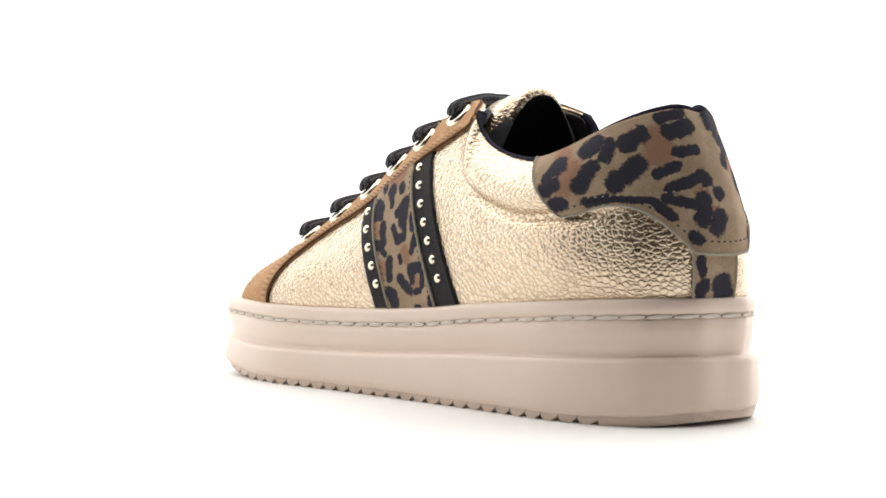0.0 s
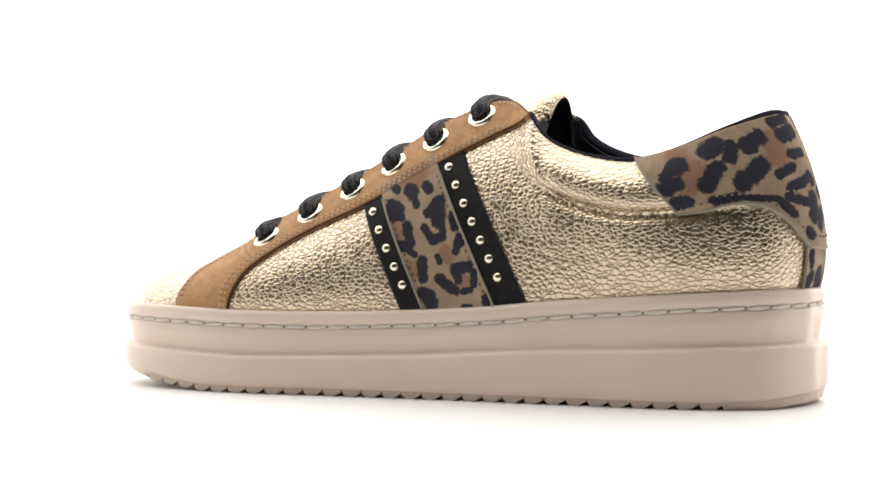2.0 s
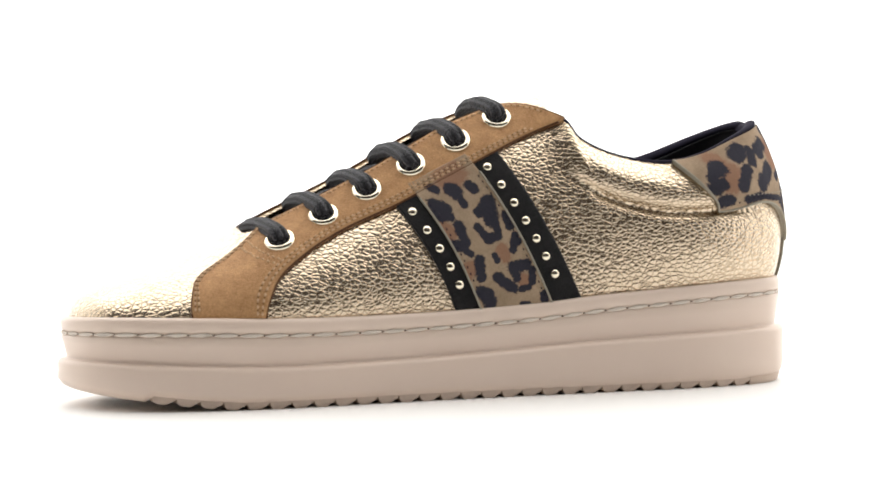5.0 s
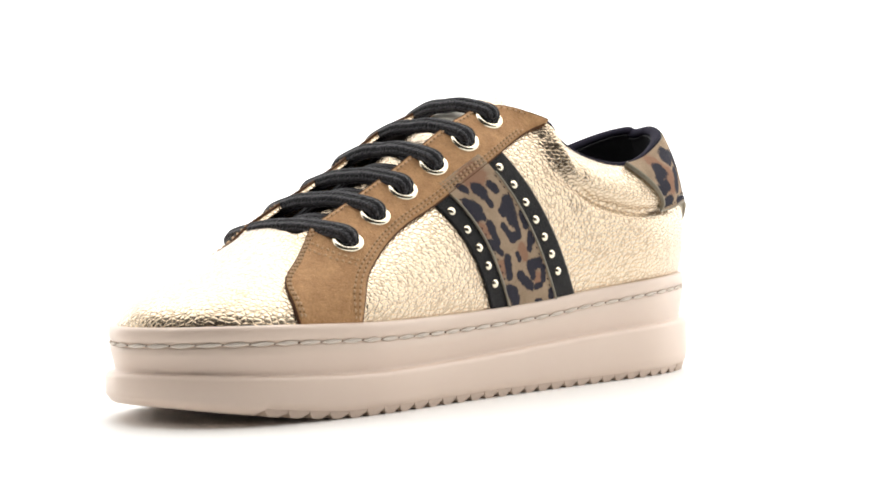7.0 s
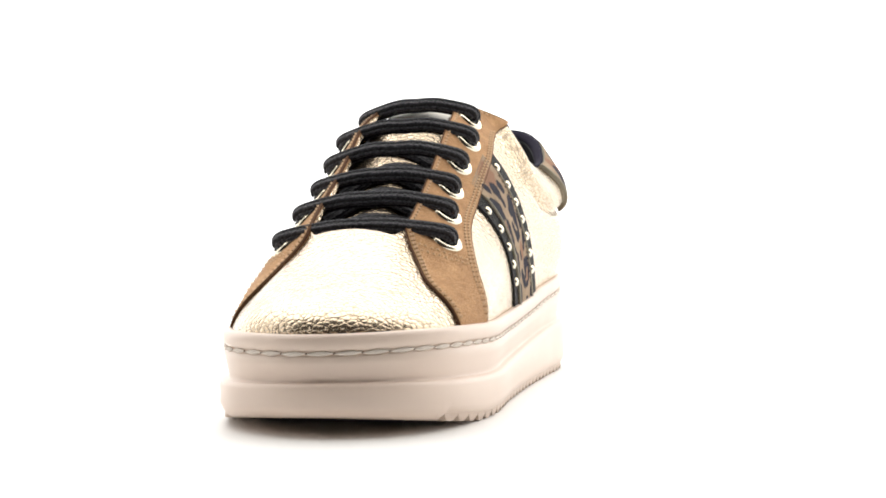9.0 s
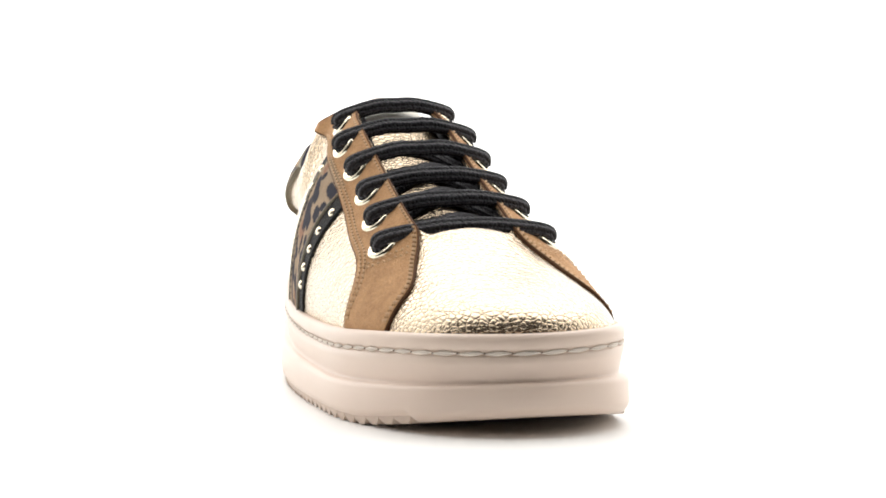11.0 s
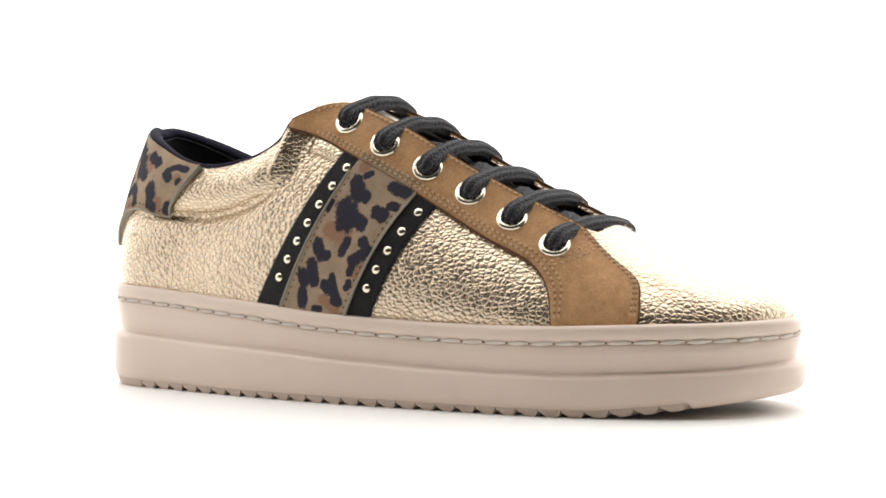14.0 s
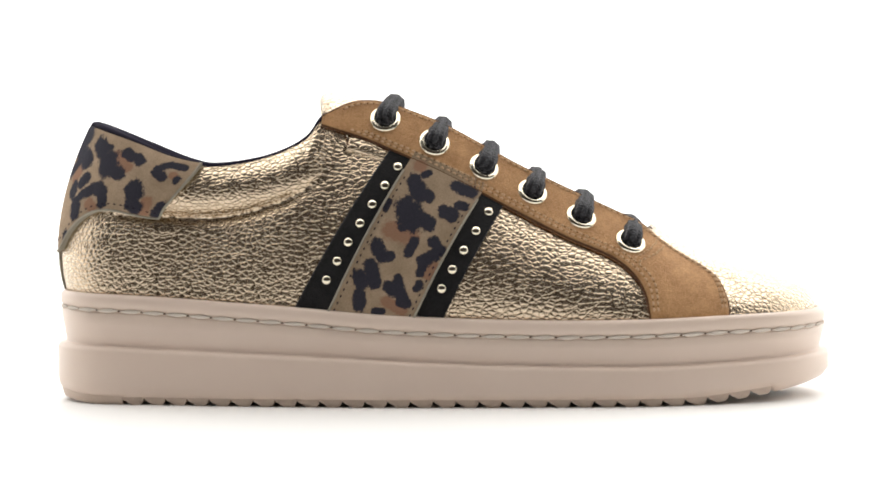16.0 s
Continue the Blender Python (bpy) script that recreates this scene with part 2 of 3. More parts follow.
def skin(s, v, off=0.0):
    """Points of the upper, moved out by off along its normal; and the normals."""
    e = 2e-3
    v = np.asarray(v, float)
    p = surface(s, v)
    ds = surface(s + 10 * e, v) - surface(s - 10 * e, v)
    dv = surface(s, np.minimum(v + e, 1)) - surface(s, np.maximum(v - e, 0))
    n = np.cross(ds, dv)
    n /= np.linalg.norm(n, axis=-1, keepdims=True) + 1e-12
    return p + n * np.asarray(off)[..., None] if np.ndim(off) else p + n * off, n


def locate(side, x, z):
    """(s, v) of the skin's point with that x and z, on the side -1 (towards -y) or 1."""
    x, z = np.broadcast_arrays(np.asarray(x, float), np.asarray(z, float))
    gs, gv = np.meshgrid(np.linspace(0.6, 9.6, 140), np.linspace(0, 1, 50), indexing="ij")
    if side > 0:
        gs = ROUND - gs
    g = surface(gs, gv)
    flat = g.reshape(-1, 3)
    d = (flat[None, :, 0] - x.reshape(-1, 1)) ** 2 + (flat[None, :, 2] - z.reshape(-1, 1)) ** 2
    k = d.argmin(1)
    s, v = gs.ravel()[k].reshape(x.shape), gv.ravel()[k].reshape(x.shape)
    for _ in range(8):
        p = surface(s, v)
        e = 1e-3
        a, b = (surface(s + e, v) - p) / e, (surface(s, v + e) - p) / e
        rx, rz = x - p[..., 0], z - p[..., 2]
        det = a[..., 0] * b[..., 2] - a[..., 2] * b[..., 0]
        det = np.where(np.abs(det) < 1e-9, 1e-9, det)
        s = s + np.clip((rx * b[..., 2] - rz * b[..., 0]) / det, -0.3, 0.3)
        v = np.clip(v + np.clip((a[..., 0] * rz - a[..., 2] * rx) / det, -0.1, 0.1), 0, 1)
    return s, v


def sheet(name, s, v, off, material, parent, label="", depth=0.0008, edge=None):
    """A panel of leather on the skin over a grid of (s, v), with its thickness as a rim."""
    top, n = skin(s, v, off)
    low = top - n * depth
    a, b = s.shape
    verts = np.concatenate([top.reshape(-1, 3), low.reshape(-1, 3)])
    faces = grid_faces(a, b)
    rim = [i * b for i in range(a)] + [(a - 1) * b + j for j in range(1, b)] + [i * b + b - 1 for i in range(a - 2, -1, -1)] + [j for j in range(b - 2, 0, -1)]
    k = len(faces)
    for i, r in enumerate(rim):
        q = rim[(i + 1) % len(rim)]
        faces.append((r, r + a * b, q + a * b, q))
    me = mesh_from(name, verts, faces)
    bm = bmesh.new()
    bm.from_mesh(me)
    bmesh.ops.recalc_face_normals(bm, faces=bm.faces)
    bm.to_mesh(me)
    bm.free()
    me.polygons.foreach_set("use_smooth", [i < k for i in range(len(me.polygons))])
    if edge:
        me.materials.append(material)
        me.materials.append(edge)
        me.polygons.foreach_set("material_index", [0 if i < k else 1 for i in range(len(me.polygons))])
    return part_mesh(name, me, material, parent, label)


def tube(name, path, up, half_w, half_t, sides=14, ribs=0, closed=False):
    """A cord along path with an oval section: half_w across, half_t along up."""
    path, up = np.asarray(path, float), np.asarray(up, float)
    t = np.gradient(path, axis=0)
    t /= np.linalg.norm(t, axis=1, keepdims=True) + 1e-12
    w = np.cross(t, up)
    w /= np.linalg.norm(w, axis=1, keepdims=True) + 1e-12
    u = np.cross(w, t)
    a = np.linspace(0, 2 * np.pi, sides, endpoint=False)
    rib = 0.5 + 0.5 * np.cos(ribs * a) if ribs else np.ones_like(a)
    r = 1 - 0.10 * (1 - rib)
    hw, ht = np.broadcast_to(half_w, len(path)), np.broadcast_to(half_t, len(path))
    v = path[:, None] + w[:, None] * (hw[:, None] * (np.cos(a) * r)[None])[..., None] + u[:, None] * (ht[:, None] * (np.sin(a) * r)[None])[..., None]
    faces = grid_faces(len(path), sides, closed, True)
    if not closed:
        faces += [tuple(range(sides))[::-1], tuple((len(path) - 1) * sides + i for i in range(sides))]
    me = mesh_from(name, v.reshape(-1, 3), faces)
    at = me.attributes.new("rib", "FLOAT", "POINT")
    at.data.foreach_set("value", np.tile(rib, len(path)).astype(np.float32))
    return me


def dashes(name, s, v, off, material, parent, length=0.0013, gap=0.0009, r=0.00033, start=0.0009):
    """A row of sewn stitches along a line of the skin."""
    p, n = skin(s, v, off)
    run = np.concatenate([[0], np.cumsum(np.linalg.norm(np.diff(p, axis=0), axis=1))])
    verts, faces = [], []
    for d in np.arange(start, run[-1] - length, length + gap):
        a, b = (np.array([np.interp(e, run, p[:, i]) for i in range(3)]) for e in (d, d + length))
        k = np.array([np.interp(d, run, n[:, i]) for i in range(3)])
        w = np.cross(b - a, k)
        w *= r / (np.linalg.norm(w) + 1e-12)
        u = k * r
        m, o = 0.5 * (a + b), len(verts)
        verts += [a - u, m + w, m + u, m - w, b - u]
        faces += [(o, o + 1, o + 2), (o, o + 2, o + 3), (o + 4, o + 2, o + 1), (o + 4, o + 3, o + 2)]
    return tagged(part_mesh(name, mesh_from(name, verts, faces), material, parent), kind="stuff")


# ---------------------------------------------------------------- studio
def build_studio():
    white = plain("white_acrylic", (0.90, 0.90, 0.89), 0.5, 0, 30, 0.0, 0.01)
    # the sheet ends a little before the camera
    table = mesh_from("floor", [(-1.5, -0.295, GROUND), (1.5, -0.295, GROUND), (1.5, 1.7, GROUND), (-1.5, 1.7, GROUND), (-1.5, -0.295, -0.02), (1.5, -0.295, -0.02), (1.5, 1.7, -0.02), (-1.5, 1.7, -0.02)],
                      [(0, 1, 2, 3), (4, 7, 6, 5), (0, 4, 5, 1), (1, 5, 6, 2), (2, 6, 7, 3), (3, 7, 4, 0)], False)
    table.materials.append(white)
    tagged(new("floor", table), "seamless white studio sheet under a sneaker", "floor", kind="structure")
    # no lamp: emission is added to the backdrop so that it shows white
    glow = Mat("self_lit_backdrop")
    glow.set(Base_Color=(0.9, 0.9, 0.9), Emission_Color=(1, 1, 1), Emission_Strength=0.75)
    # a back wall that bends forward at both ends
    pts = [(-1.55, 0.95), (-1.45, 1.35), (-1.0, 1.6), (0, 1.65), (1.0, 1.6), (1.45, 1.35), (1.55, 0.95)]
    verts = [(x, y, z) for x, y in pts for z in (-0.01, 2.2)] + [(x * 1.03, y * 1.03, z) for x, y in pts for z in (-0.01, 2.2)]
    n = len(pts)
    faces = [(2 * i, 2 * i + 2, 2 * i + 3, 2 * i + 1) for i in range(n - 1)] + [(2 * n + 2 * i, 2 * n + 2 * i + 1, 2 * n + 2 * i + 3, 2 * n + 2 * i + 2) for i in range(n - 1)]
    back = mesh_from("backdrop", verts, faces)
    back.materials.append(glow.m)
    tagged(new("backdrop", back), "seamless white studio backdrop with a glow of its own", "backdrop", kind="structure")
    grey = plain("dark_studio_wall", (0.075, 0.058, 0.05), 0.9, 0, 5, 0.0, 0.2)
    wall = mesh_from("wall_front", [(-3, -2.5, -0.8), (3, -2.5, -0.8), (3, -2.5, 2.2), (-3, -2.5, 2.2), (-3, -2.6, -0.8), (3, -2.6, -0.8), (3, -2.6, 2.2), (-3, -2.6, 2.2)],
                     [(0, 3, 2, 1), (4, 5, 6, 7), (0, 1, 5, 4), (2, 3, 7, 6), (0, 4, 7, 3), (1, 2, 6, 5)], False)
    wall.materials.append(grey)
    low = mesh_from("ground", [(-3, -2.6, -0.8), (3, -2.6, -0.8), (3, 3, -0.8), (-3, 3, -0.8), (-3, -2.6, -0.85), (3, -2.6, -0.85), (3, 3, -0.85), (-3, 3, -0.85)],
                    [(0, 1, 2, 3), (4, 7, 6, 5), (0, 4, 5, 1), (1, 5, 6, 2), (2, 6, 7, 3), (3, 7, 4, 0)], False)
    low.materials.append(grey)
    tagged(new("ground", low), "dark grey floor of the studio room", "floor", kind="structure")
    tagged(new("wall_front", wall), "dark grey wall of the studio behind the camera", "wall", kind="structure")


# ---------------------------------------------------------------- sole
TREAD_START = -0.1174


def build_sole(shoe):
    s = np.linspace(0, ROUND, 320, endpoint=False)
    rows = []

    def ring(inset, z_of):
        p, _ = outline(s, inset)
        z = z_of(p[:, 0])
        rows.append(np.column_stack([p, z + lean(p[:, 1]) * np.clip((z - 0.004) / 0.014, 0, 1)]))

    base = lambda x: 0.0019 * np.clip((x - TREAD_START + 0.0014) / 0.0012, 0.06, 1) + toe_lift(x)
    top = lambda x: level(SOLE_TOP, x)
    mid = lambda x: level(SOLE_RIDGE, x)
    ring(0.012, base)
    ring(0.0034, base)
    ring(0.0018, lambda x: base(x) + 0.0006)
    ring(0.0005, lambda x: base(x) + 0.0022)
    ring(0.0000, lambda x: 0.72 * base(x) + 0.28 * mid(x))
    ring(0.0001, lambda x: 0.4 * base(x) + 0.6 * mid(x))
    for inset, rise in ((0.0000, -0.0020), (0.0002, -0.0012), (0.0006, -0.0006), (0.0012, -0.0002), (0.0019, 0.0), (0.0027, 0.0001),
                        (0.0031, 0.0004), (0.0032, 0.0009), (0.0031, 0.0016)):
        ring(inset, lambda x: mid(x) + rise)
    ring(0.0021, lambda x: 0.5 * mid(x) + 0.5 * top(x) - 0.002)
    ring(0.0014, lambda x: top(x) - 0.0074)
    ring(0.0019, lambda x: top(x) - 0.0069)
    ring(0.0025, lambda x: top(x) - 0.0060)
    ring(0.0020, lambda x: top(x) - 0.0052)
    ring(0.0014, lambda x: top(x) - 0.0045)
    ring(0.0013, lambda x: top(x) - 0.0018)
    ring(0.0018, lambda x: top(x) - 0.0006)
    ring(0.0028, lambda x: top(x))
    ring(0.0040, lambda x: top(x) - 0.0001)
    ring(0.0048, lambda x: top(x) - 0.0012)
    ring(0.0060, lambda x: top(x) - 0.0030)
    ring(0.0150, lambda x: top(x) - 0.0040)
    n = len(s)
    faces = grid_faces(len(rows), n, False, True)
    faces += [tuple(range(n))[::-1], tuple((len(rows) - 1) * n + i for i in range(n))]
    me = mesh_from("sole", np.concatenate(rows), [f[::-1] for f in faces])
    sole = part_mesh("sole", me, RUBBER, shoe, "thick beige rubber platform sole with a moulded ridge")
    # thread round the edge, stitch by stitch
    fine = np.linspace(0, ROUND, 2001)
    p, nrm = outline(fine, 0.0019)
    z = level(SOLE_TOP, p[:, 0]) + lean(p[:, 1]) - 0.0060
    run = np.concatenate([[0], np.cumsum(np.linalg.norm(np.diff(p, axis=0), axis=1))])
    count = 74
    step = run[-1] / count
    a = np.linspace(0, 1, 9)
    body = np.column_stack([(a - 0.5) * step * 0.99, 0 * a, 0 * a])
    me = tube("stitch", body, np.tile([0, 1.0, 0], (9, 1)), 0.0008 * np.sin(np.pi * (0.04 + 0.92 * a)) ** 0.9, 0.0006 * np.sin(np.pi * (0.04 + 0.92 * a)) ** 0.9, 8)
    for i in range(count):
        d = (i + 0.5) * step
        k = np.interp(d, run, np.arange(len(run)))
        pt = np.array([np.interp(k, np.arange(len(run)), c) for c in (p[:, 0], p[:, 1], z)])
        k2 = min(int(k) + 6, len(p) - 1)
        k1 = max(k2 - 12, 0)
        way = Vector((*(p[k2] - p[k1]), z[k2] - z[k1])).normalized()
        out = Vector((*nrm[int(k)], 0))
        upv = way.cross(out).normalized()
        m = Matrix((way, out, upv)).transposed().to_4x4()
        m = Matrix.Translation(pt) @ m @ pose(0, 0, 0, 0, 2.2, 0)
        ob = part_mesh("stitch", me, THREAD, sole, "")
        ob.matrix_basis = m
    # dark chips between the stitches stand in for the shade in the holes
    dots, faces = [], []
    for i in range(count):
        k = int(np.interp(i * step, run, np.arange(len(run))))
        c, o = np.array([*p[k], z[k]]) + np.array([*nrm[k], 0]) * 0.0001, len(dots)
        w = np.array([-nrm[k][1], nrm[k][0], 0])
        dots += [c + w * 0.0007, c + [0, 0, 0.00035], c - w * 0.0007, c - [0, 0, 0.00035], c + np.array([*nrm[k], 0]) * 0.0003]
        faces += [(o, o + 1, o + 4), (o + 1, o + 2, o + 4), (o + 2, o + 3, o + 4), (o + 3, o, o + 4)]
    tagged(part_mesh("needle_hole_shade", mesh_from("needle_hole_shade", dots, faces), DARK_EDGE, sole), kind="stuff")
    # saw-toothed tread
    pitch, lo, hi = 0.0081, TREAD_START, 0.1174

    def edges(x, inset):
        q, _ = outline(fine, inset)
        half = len(fine) // 2
        i = np.argsort(q[:half, 0])
        j = np.argsort(q[half:, 0])
        return np.interp(x, q[:half][i, 0], q[:half][i, 1]), np.interp(x, q[half:][j, 0], q[half:][j, 1])

    x = lo
    while x < hi - 1e-6:
        prof = [(x, 0.0030), (x + 0.0005, 0.0012), (x + 0.0011, 0.0003), (x + 0.0019, 0.0), (x + pitch * 0.58, 0.0), (x + pitch * 0.97, 0.0018), (x + pitch, 0.0030)]
        verts, k = [], len(prof)
        for e in (0, 1):
            for px, pz in prof:
                verts.append((px, edges(px, 0.0016 + (0.0003 if pz == 0 else 0))[e], pz + float(toe_lift(px))))
        me = mesh_from("tread_lug", verts, [tuple(range(k))[::-1], tuple(range(k, 2 * k))] + [(i, (i + 1) % k, k + (i + 1) % k, k + i) for i in range(k)], False)
        part_mesh("tread_lug", me, TREAD, sole, "")
        x += pitch
    for name, x0, x1 in (("heel_tread", hi, 0.1435),):
        xs = np.linspace(x0, x1, 24)
        verts = []
        for px in xs:
            for inset, pz in ((0.0011, 0.003), (0.0022, 0.0)):
                y0, y1 = edges(px, inset)
                verts += [(px, y0, pz + float(toe_lift(px))), (px, y1, pz + float(toe_lift(px)))]
        f = []
        for i in range(len(xs) - 1):
            a, b = 4 * i, 4 * i + 4
            f += [(a, b, b + 1, a + 1), (a + 2, a + 3, b + 3, b + 2), (a, a + 2, b + 2, b), (a + 1, b + 1, b + 3, a + 3)]
        f += [(0, 1, 3, 2), (4 * len(xs) - 4, 4 * len(xs) - 2, 4 * len(xs) - 1, 4 * len(xs) - 3)]
        part_mesh(name, mesh_from(name, verts, f, False), TREAD, sole, "")


# ---------------------------------------------------------------- upper
def span(a, b, n):
    return np.linspace(a, b, n)


def build_upper(shoe):
    for name, a, b, n in (("vamp", -2.75, 2.75, 90), ("quarter", 2.75, 10.0, 130), ("quarter", 10.0, ROUND - 2.75, 130)):
        s, v = np.meshgrid(span(a, b, n), span(0, 1, 46), indexing="ij")
        sheet(name, s, v, 0.0, GOLD, shoe, "pebbled metallic gold leather " + name, depth=0.0012)
    # black lining inside the collar
    s, v = np.meshgrid(span(4.6, ROUND - 4.6, 160), span(0.05, 0.995, 30), indexing="ij")
    sheet("lining", s, v, -0.0034, LINING, shoe, "black padded mesh lining", depth=0.001)
    # insole
    q = np.linspace(0, ROUND, 120, endpoint=False)
    p, _ = outline(q, 0.008)
    me = mesh_from("insole", np.column_stack([p, level(SOLE_TOP, p[:, 0]) + 0.002]), [tuple(range(120))], False)
    part_mesh("insole", me, LINING, shoe, "black insole")
    # binding along the collar
    q = span(5.95, ROUND - 5.95, 150)
    c, n = skin(q, np.full(150, 0.999), -0.0016)
    fat = np.clip(1 - np.abs(q - 10) / 3.2, 0, 1) ** 0.7
    part_mesh("collar_binding", tube("collar_binding", c + np.outer(fat, [0, 0, 0.0010]), n, 0.0011 + 0.0007 * fat, 0.0020 + 0.0008 * fat, 12), NAVY, shoe, "dark navy textile binding along the collar")


SIDES = {-1: dict(foot=(-0.0044, 0.0056, 0.0328, 0.0458), head=(-0.0262, -0.0180, 0.0036, 0.0142), head_z=(0.0705, 0.0750, 0.0862, 0.0908)),
         1: dict(foot=(0.0006, 0.0116, 0.0408, 0.0540), head=(-0.0236, -0.0151, 0.0093, 0.0172), head_z=(0.0705, 0.0748, 0.0868, 0.0905))}


def band(side, i, n, m, lap0=0.0, lap1=0.0, low=-0.0012, high=0.0030):
    """Grid over the i-th stripe (0 front black, 1 leopard, 2 rear black)."""
    g = SIDES[side]
    a, b = np.meshgrid(span(0, 1, n), span(0, 1, m), indexing="ij")
    f0, f1, h0, h1 = g["foot"][i] - lap0, g["foot"][i + 1] + lap1, g["head"][i] - lap0, g["head"][i + 1] + lap1
    fx, hx = f0 + (f1 - f0) * a, h0 + (h1 - h0) * a
    hz = g["head_z"][i] + (g["head_z"][i + 1] - g["head_z"][i]) * a + high
    fz = level(SOLE_TOP, fx) - 0.0006 * side + low
    bow = 0.0012 * np.sin(np.pi * b)
    return locate(side, fx + (hx - fx) * b + bow, fz + (hz - fz) * b)


def build_stripes(shoe):
    for side in (-1, 1):
        for i in (0, 2):
            s, v = band(side, i, 14, 40)
            strip = sheet("studded_strip", s, v, 0.0008, BLACK, shoe, "black suede strip with small domed metal studs", 0.0012)
            count = 5 if i == 0 else 7
            g = SIDES[side]
            x0, x1 = 0.5 * (g["foot"][i] + g["foot"][i + 1]), 0.5 * (g["head"][i] + g["head"][i + 1])
            z1 = 0.5 * (g["head_z"][i] + g["head_z"][i + 1])
            z0 = float(level(SOLE_TOP, x0)) - 0.0006 * side
            ends = ((0.0413, 0.0680), None, (0.0445, 0.0845))[i]
            for k in range(count):
                z = ends[0] + (ends[1] - ends[0]) * k / (count - 1)
                b = (z - z0) / (z1 - z0)
                x = x0 + (x1 - x0) * b + 0.0012 * math.sin(math.pi * b)
                ss, vv = locate(side, [x], [z])
                p, n = skin(ss, vv, 0.0009)
                add_stud(strip, p[0], n[0])
        s, v = band(side, 1, 70, 120, 0.0006, 0.0006)
        ob = sheet("leopard_band", s, v, 0.0014, LEOPARD, shoe, "leopard print suede band with raw pale edges", 0.0016, RAW_EDGE)
        print_spots(ob, "band", side)
        for k in (0, -1):
            edge, n = skin(s[k, :106], v[k, :106], 0.0015)
            part_mesh("raw_edge", tube("raw_edge", edge, n, 0.00042, 0.00055, 8), RAW_EDGE, ob, "pale raw cut edge of the suede")
            dashes("stitching", s[4 if k == 0 else -5, :106], v[4 if k == 0 else -5, :106], 0.0016, NAVY, ob, 0.0016, 0.0011)


STUD = []


def add_stud(strip, p, n):
    if not STUD:
        bm = bmesh.new()
        bmesh.ops.create_uvsphere(bm, u_segments=14, v_segments=8, radius=0.0018)
        for q in bm.verts:
            q.co.z *= 0.62
        me = bpy.data.meshes.new("stud")
        bm.to_mesh(me)
        bm.free()
        me.polygons.foreach_set("use_smooth", [True] * len(me.polygons))
        STUD.append(me)
    ob = part_mesh("stud", STUD[0], METAL, strip, "")
    ob.matrix_basis = Matrix.Translation(p) @ Vector(n).to_track_quat("Z", "Y").to_matrix().to_4x4()


# ---------------------------------------------------------------- leopard print, in millimetres: a stroke from (along, height) to (along, height), and its half-width
HEEL_MEDIAL = [(-42.0, 88.5, -38.5, 90.9, 2.9), (-34.0, 90.6, -35.7, 86.2, 2.1), (-29.5, 90.5, -23.2, 93.8, 2.7), (-29.2, 88.5, -26.8, 89.0, 1.3),
               (-14.5, 94.2, -7.8, 96.2, 2.8), (-17.3, 98.6, -9.1, 100.5, 1.8), (-13.3, 87.6, -7.2, 88.4, 1.8), (-20.7, 80.4, -14.2, 83.2, 1.7),
               (-34.3, 77.3, -25.8, 83.9, 3.0), (-45.8, 76.3, -40.0, 83.2, 2.4), (-52.9, 82.8, -50.8, 84.2, 2.8), (-56.8, 79.0, -54.5, 81.9, 2.1),
               (-58.3, 75.5, -53.7, 77.9, 2.4), (-57.1, 70.4, -52.9, 71.7, 2.2), (-44.9, 71.6, -37.1, 72.9, 1.6), (-37.1, 72.9, -22.7, 72.1, 1.2),
               (-22.7, 71.5, -18.0, 67.0, 1.8), (-17.6, 75.7, -6.7, 79.9, 1.8)]
HEEL_BACK = [(10.2, 100.5, 8.1, 94.1, 4.5), (-6.7, 79.9, -5.3, 78.6, 2.3), (-19.0, 72.7, -9.7, 70.8, 1.7), (-7.3, 71.8, -8.1, 66.1, 3.0),
             (-1.5, 74.4, -0.8, 74.1, 2.2), (-1.7, 66.8, -3.4, 63.2, 2.9), (-9.2, 66.2, -5.9, 65.0, 1.4), (-12.0, 60.6, -9.9, 59.5, 2.0),
             (10.2, 88.2, 6.0, 84.3, 2.4)]
STRIP = [(-9.4, 52.9, -8.4, 49.0, 1.9), (-7.5, 44.2, -8.6, 42.4, 3.0), (-0.8, 45.8, 0.4, 42.4, 2.9)]
HEEL_LATERAL = [(4.1, 98.9, 11.2, 97.6, 4.2), (21.6, 94.5, 25.2, 92.0, 3.1), (25.2, 94.0, 28.4, 93.1, 1.2), (13.1, 90.6, 16.9, 88.7, 3.5),
                (28.9, 88.1, 30.1, 85.9, 4.2), (33.5, 84.4, 35.9, 83.2, 2.3), (35.5, 91.2, 38.9, 89.2, 1.8), (40.1, 89.3, 41.8, 87.6, 1.6),
                (47.7, 84.0, 51.0, 81.6, 1.4), (47.7, 85.0, 52.2, 86.4, 1.3), (52.2, 86.4, 57.4, 85.1, 1.2), (56.0, 80.8, 56.0, 80.8, 1.5),
                (42.6, 78.3, 43.9, 75.8, 3.1), (43.5, 72.6, 45.2, 71.1, 2.6), (53.4, 69.1, 54.5, 70.7, 2.4)]
HEEL_LATERAL_BACK = [(22.3, 76.8, 26.8, 78.6, 2.3), (26.8, 78.6, 30.4, 76.7, 2.5), (30.4, 75.5, 31.6, 72.6, 2.1), (19.5, 75.6, 22.3, 76.8, 1.9),
                     (17.3, 72.6, 18.2, 69.1, 3.0), (13.1, 78.4, 13.3, 76.8, 2.8), (17.7, 80.5, 19.7, 82.0, 2.5), (13.8, 60.8, 13.5, 57.2, 2.1)]
